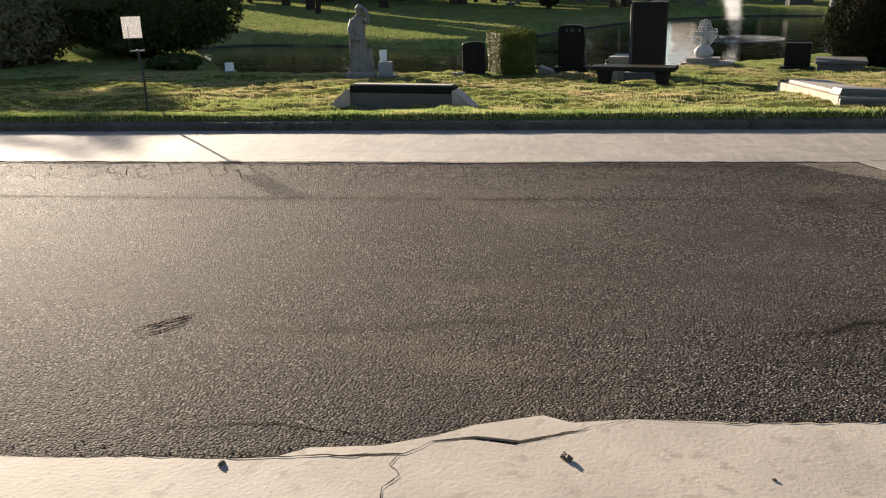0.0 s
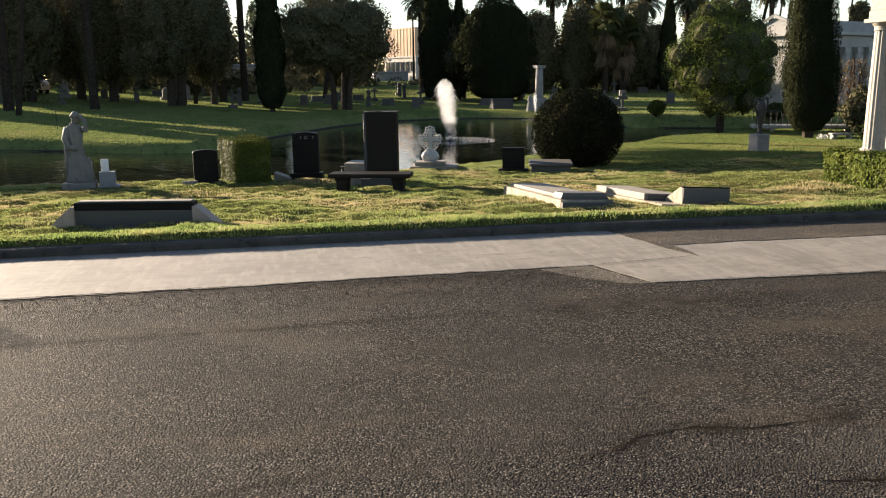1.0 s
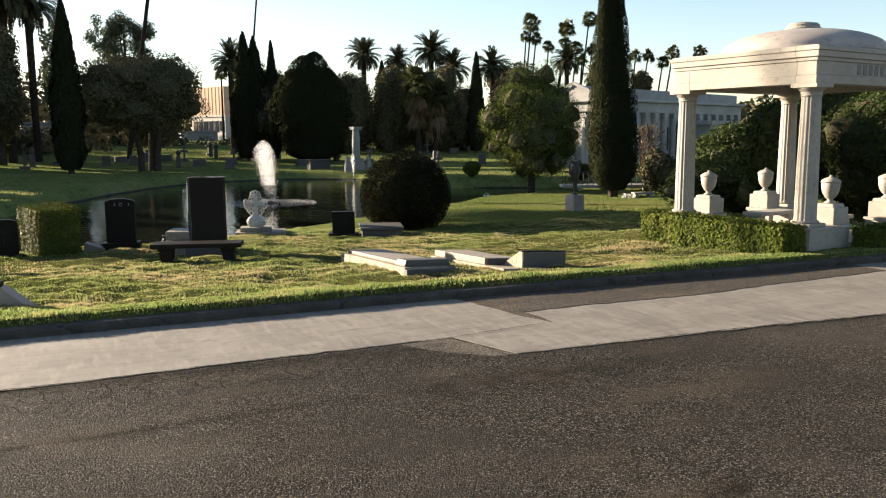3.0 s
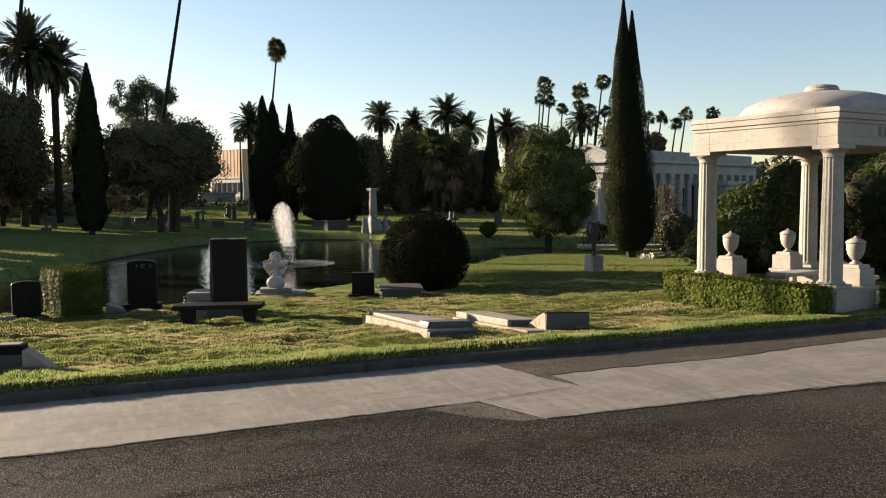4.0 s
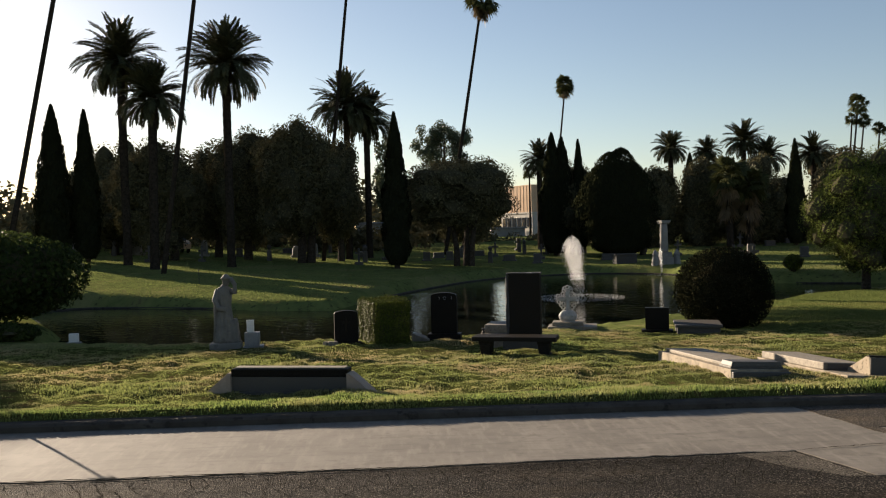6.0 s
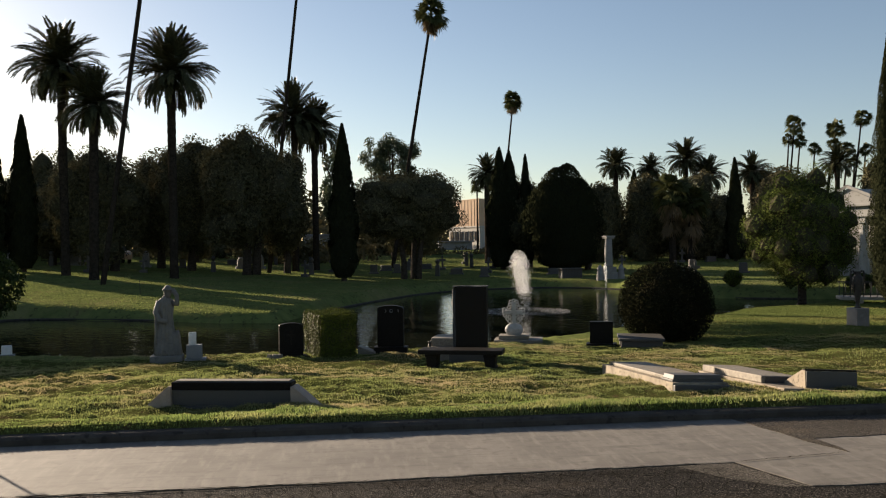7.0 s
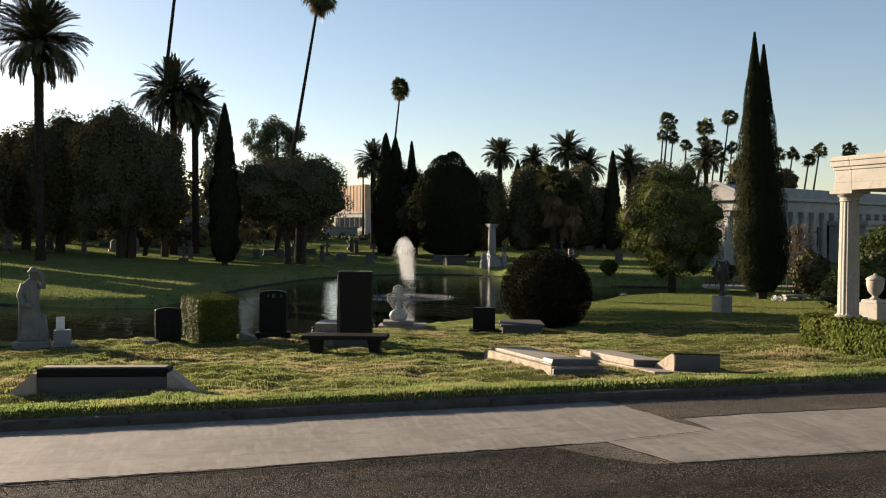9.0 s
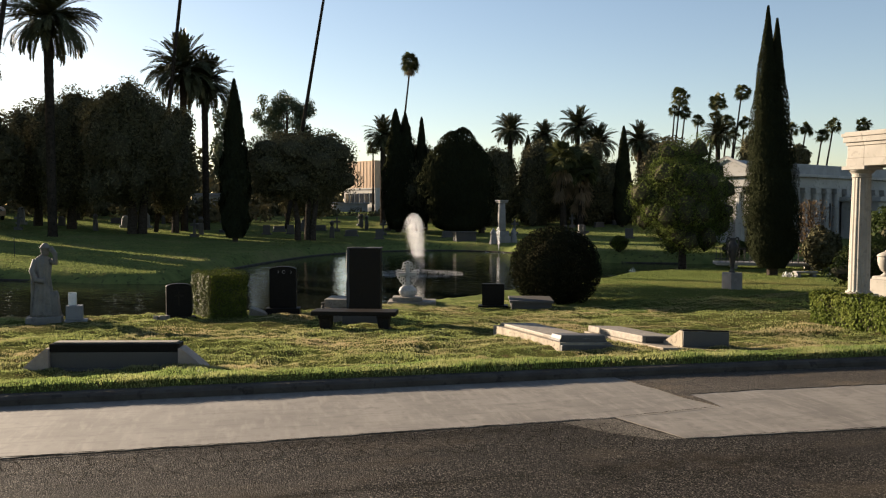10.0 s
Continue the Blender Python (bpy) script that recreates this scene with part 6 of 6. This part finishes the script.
for i, (x_, y_, w_, h_) in enumerate(((-24.6, 57.0, 0.5, 0.7), (-22.6, 58.0, 0.6, 0.5), (-18.3, 57.5, 0.7, 0.9), (-16.6, 57.0, 0.9, 0.6), (-13.6, 57.0, 0.4, 0.8), (-7.4, 57.0, 0.5, 0.5), (-6.2, 57.6, 0.5, 0.7))):
    pale_monument(x_, y_, w_, h_, i)


# ---- buildings ----
def mausoleum():
    """A long low temple front running back from its pedimented near end."""
    ax, ay, bx, by = 26.2, 36.6, 39.5, 42.2
    L, ang = math.hypot(bx - ax, by - ay), math.degrees(math.atan2(by - ay, bx - ax))
    b = thing("mausoleum", pose(ax, ay, -0.5, 0, 0, ang), "grey stone mausoleum with pilasters, cornice and a pedimented porch", "mausoleum")
    part("wall", block(L, 6.0, 3.3, (L / 2, 3.0, 0), 0.03), TOMB, b)
    part("entablature", merged(block(L + 0.3, 6.3, 0.55, (L / 2, 3.0, 3.28), 0.03), block(L + 0.7, 6.7, 0.16, (L / 2, 3.0, 3.83), 0.03)), TOMB, b)
    part("parapet", block(L, 5.8, 0.55, (L / 2, 3.0, 3.985), 0.04), ROOF, b, "dark grey roof parapet")
    k = 14
    for i in range(k):
        px = 0.4 + (L - 0.8) * i / (k - 1)
        part("pilaster", merged(lathe([(0.21, 0.16), (0.2, 0.3), (0.18, 3.0)], 16, (px, -0.12, 0)), block(0.5, 0.4, 0.16, (px, -0.10, 0.0), 0.02), block(0.48, 0.42, 0.14, (px, -0.1, 3.0), 0.02), block(0.42, 0.36, 0.14, (px, -0.1, 3.139), 0.02)), TOMB, b)
        if i < k - 1 and i % 2 == 0:
            qx = px + (L - 0.8) / (k - 1) / 2
            part("window", block(0.42, 0.05, 1.3, (qx, -0.012, 1.2), 0.01), PANE, b, "dark tall window")
    # the porch at the near end
    pw, pz = 3.4, 3.3
    porch = part("porch", block(2.2, pw + 0.2, 0.55, (-1.05, 1.3, pz - 0.02), 0.03), TOMB, b)
    part("porch_step", block(1.9, pw, 0.35, (-1.0, 1.3, 0), 0.03), TOMB, b)
    bm = bmesh.new()
    v = [bm.verts.new(p) for p in ((-2.25, -0.55, 3.83), (-2.25, 3.15, 3.83), (-2.25, 1.3, 4.65), (0.1, -0.55, 3.83), (0.1, 3.15, 3.83), (0.1, 1.3, 4.65))]
    for f in ((0, 2, 1), (3, 4, 5), (0, 1, 4, 3), (1, 2, 5, 4), (2, 0, 3, 5)):
        bm.faces.new([v[i] for i in f])
    bmesh.ops.recalc_face_normals(bm, faces=bm.faces[:])
    part("pediment", bm, TOMB, porch)
    part("raking_cornice", merged(tube([(-2.3, -0.72, 3.9), (-2.3, 1.3, 4.76)], [0.10, 0.10], 4), tube([(-2.3, 1.3, 4.76), (-2.3, 3.32, 3.9)], [0.10, 0.10], 4), block(0.3, 4.2, 0.12, (-2.2, 1.3, 3.78), 0.02)), TOMB, porch)
    for py in (-0.2, 0.8, 1.8, 2.8):
        part("porch_column", merged(lathe([(0.24, 0.34), (0.22, 0.5), (0.19, 3.0)], 20, (-1.8, py, 0), 10, 0.06), block(0.5, 0.5, 0.3, (-1.8, py, 2.99), 0.03)), TOMB, porch)
    part("side_annex", merged(block(2.2, 2.0, 2.6, (7.2, -1.2, 0), 0.03), block(2.6, 2.4, 0.25, (7.2, -1.2, 2.59), 0.03)), TOMB, b, "small projecting annex")
    return b


mausoleum()


def footbridge():
    b = thing("footbridge", pose(17.1, 24.0, -0.29, 0, 0, -23), "small pale footbridge with dark iron railings by the cypress", "footbridge")
    part("deck", block(3.6, 0.9, 0.10, (0, 0, 0.10), 0.02), STONE, b)
    for x_ in (-1.2, 1.2):
        part("support", block(0.14, 0.8, 0.3, (x_, 0, -0.18), 0.02), STONE, b)
    for s in (-0.4, 0.4):
        rail = part("rail", merged(block(3.5, 0.03, 0.03, (0, s, 0.62), 0.006), block(3.5, 0.02, 0.02, (0, s, 0.26), 0.004)), IRON, b, "dark iron railing")
        for i in range(19):
            part("baluster", block(0.022, 0.022, 0.44, (-1.7 + 3.4 * i / 18, s, 0.199), 0.003), IRON, rail)
    return b


footbridge()


def flower_bunch(x, y, r, seed):
    b = thing("flower_bunch", pose(x, y, land_z(x, y)), "small bunch of white flowers in the grass", "flowers", "white flowers")
    g = np.random.default_rng(seed)
    c = g.normal(size=(60, 3)) * np.array([r, r * 0.6, r * 0.5]) + np.array([0, 0, r])
    tagged(quads_object("petals", leaf_quads(g, c, unit(g, 60), 0.035, 0.7), PETAL, b), kind="stuff")
    part("stems", merged(*[tube([(0, 0, -0.02), (0.5 * r * math.cos(k), 0.5 * r * math.sin(k), r)], [0.006, 0.004], 5) for k in range(6)]), INNER, b)


flower_bunch(15.05, 20.35, 0.09, 1)
flower_bunch(16.45, 20.2, 0.13, 2)
flower_bunch(15.66, 27.24, 0.17, 3)
flower_bunch(14.9, 27.5, 0.09, 4)


def far_block():
    b = thing("office_building", pose(13.4, 112.0, 0.6, 0, 0, -62), "tan windowless upper block over a pale lower storey", "building")
    part("lower_wall", block(7.0, 6.0, 3.6, (3.5, 3.0, 0), 0.03), WHITEWALL, b, "pale stuccoed lower storey")
    part("upper_wall", block(6.4, 5.6, 3.6, (3.4, 3.0, 3.59), 0.03), STUCCO, b)
    for i in range(9):
        part("rib", block(0.10, 0.04, 3.5, (0.5 + i * 0.72, 0.19, 3.62), 0.02), STUCCO, b)
    part("ledge", block(7.2, 6.2, 0.2, (3.5, 3.0, 3.42), 0.03), WHITEWALL, b)
    for i in range(6):
        w = part("window", block(0.75, 0.08, 1.2, (0.75 + i * 1.1, -0.02, 1.7), 0.02), PANE, b, "dark window")
        part("frame", merged(block(0.85, 0.05, 0.06, (0.75 + i * 1.1, -0.03, 2.92), 0), block(0.85, 0.09, 0.06, (0.75 + i * 1.1, -0.04, 1.62), 0)), WHITEWALL, w)
    return b


far_block()
low = thing("low_building", pose(-3.3, 82.0, 0.5, 0, 0, 0), "low grey outbuilding seen between the trunks", "building")
part("wall", block(2.6, 3.0, 2.3, (0, 2, 0), 0.03), TOMB, low)
part("roof", block(2.9, 3.4, 0.2, (0, 2, 2.29), 0.03), ROOF, low)
part("door", block(0.7, 0.06, 1.8, (-0.7, 0.48, 0.02), 0.01), PANE, low)
low2 = thing("low_building", pose(12.8, 100.0, 0.5, 0, 0, 0), "low pale garden building before the tan block", "building")
part("wall", block(4.2, 3.0, 1.6, (0, 2, 0), 0.03), TOMB, low2)
part("roof", block(4.6, 3.5, 0.18, (0, 2, 1.59), 0.03), ROOF, low2)
low3 = thing("low_building", pose(-34.5, 92.0, 0.5, 0, 0, 18), "plain pale building behind the far cypresses", "building")
part("wall", block(9.0, 4.0, 4.4, (0, 2, 0), 0.03), TOMB, low3)
part("roof", block(9.5, 4.6, 0.22, (0, 2, 4.39), 0.03), ROOF, low3)
for x_ in (-3.0, 0.0, 3.0):
    part("window", block(1.1, 0.06, 1.2, (x_, -0.015, 1.9), 0.01), PANE, low3)


# ---- cars parked under the far trees ----
def parked_car(m, paint, label):
    """Nose towards -y."""
    b = thing("parked_car", m, label, "car")
    bm = bmesh.new()
    side = [(-2.1, 0.30), (-2.15, 0.62), (-2.05, 0.80), (-1.05, 0.95), (1.75, 0.98), (2.08, 0.85), (2.12, 0.50), (2.05, 0.30)]
    rings = []
    for sx in (-1, -0.93, 0.93, 1):
        k = 0.86 if abs(sx) == 1 else 1.0
        rings.append([bm.verts.new((sx * 0.88, y_, 0.30 + (z_ - 0.30) * (0.93 if k < 1 else 1.0))) for y_, z_ in side])
    for p, q in zip(rings, rings[1:]):
        for i in range(len(side)):
            j = (i + 1) % len(side)
            bm.faces.new((p[i], p[j], q[j], q[i]))
    bm.faces.new(rings[0])
    bm.faces.new(rings[-1][::-1])
    bmesh.ops.recalc_face_normals(bm, faces=bm.faces[:])
    body = part("body", bm, paint, b)
    cab = bmesh.new()
    low_ = [cab.verts.new(p) for p in ((-0.80, -0.95, 0.94), (0.80, -0.95, 0.94), (0.80, 1.75, 0.96), (-0.80, 1.75, 0.96))]
    top_ = [cab.verts.new(p) for p in ((-0.64, -0.25, 1.46), (0.64, -0.25, 1.46), (0.64, 1.25, 1.46), (-0.64, 1.25, 1.46))]
    for i in range(4):
        j = (i + 1) % 4
        cab.faces.new((low_[i], low_[j], top_[j], top_[i]))
    cab.faces.new(top_)
    bmesh.ops.recalc_face_normals(cab, faces=cab.faces[:])
    part("cabin_glass", cab, PANE, b, "dark car glass")
    part("roof", block(1.30, 1.54, 0.05, (0, 0.5, 1.455), 0.02), paint, b)
    for sx in (-0.80, 0.80):
        for y_ in (-1.30, 1.30):
            w = lathe([(0.20, -0.10), (0.31, -0.09), (0.33, -0.05), (0.33, 0.05), (0.31, 0.09), (0.20, 0.10)], 18)
            bmesh.ops.transform(w, matrix=Matrix.Translation((sx, y_, 0.33)) @ Matrix.Rotation(math.pi / 2, 4, "Y"), verts=w.verts[:])
            wheel = part("wheel", w, BLACK, b, "black tyre")
            rim = lathe([(0.19, -0.105), (0.19, 0.105)], 14)
            bmesh.ops.transform(rim, matrix=Matrix.Translation((sx, y_, 0.33)) @ Matrix.Rotation(math.pi / 2, 4, "Y"), verts=rim.verts[:])
            part("rim", rim, GREY, wheel, "grey rim")
        part("headlight", block(0.34, 0.06, 0.13, (sx * 0.78, -2.11, 0.62), 0.02), MARBLE, body, "pale headlight")
    return b


parked_car(pose(-16.9, 61.5, land_z(-16.9, 61.5), 0, 0, 24), STUCCO, "tan car parked under the far trees")
parked_car(pose(-18.9, 63.5, land_z(-18.9, 63.5), 0, 0, 62), MARBLE, "white car parked under the far trees")
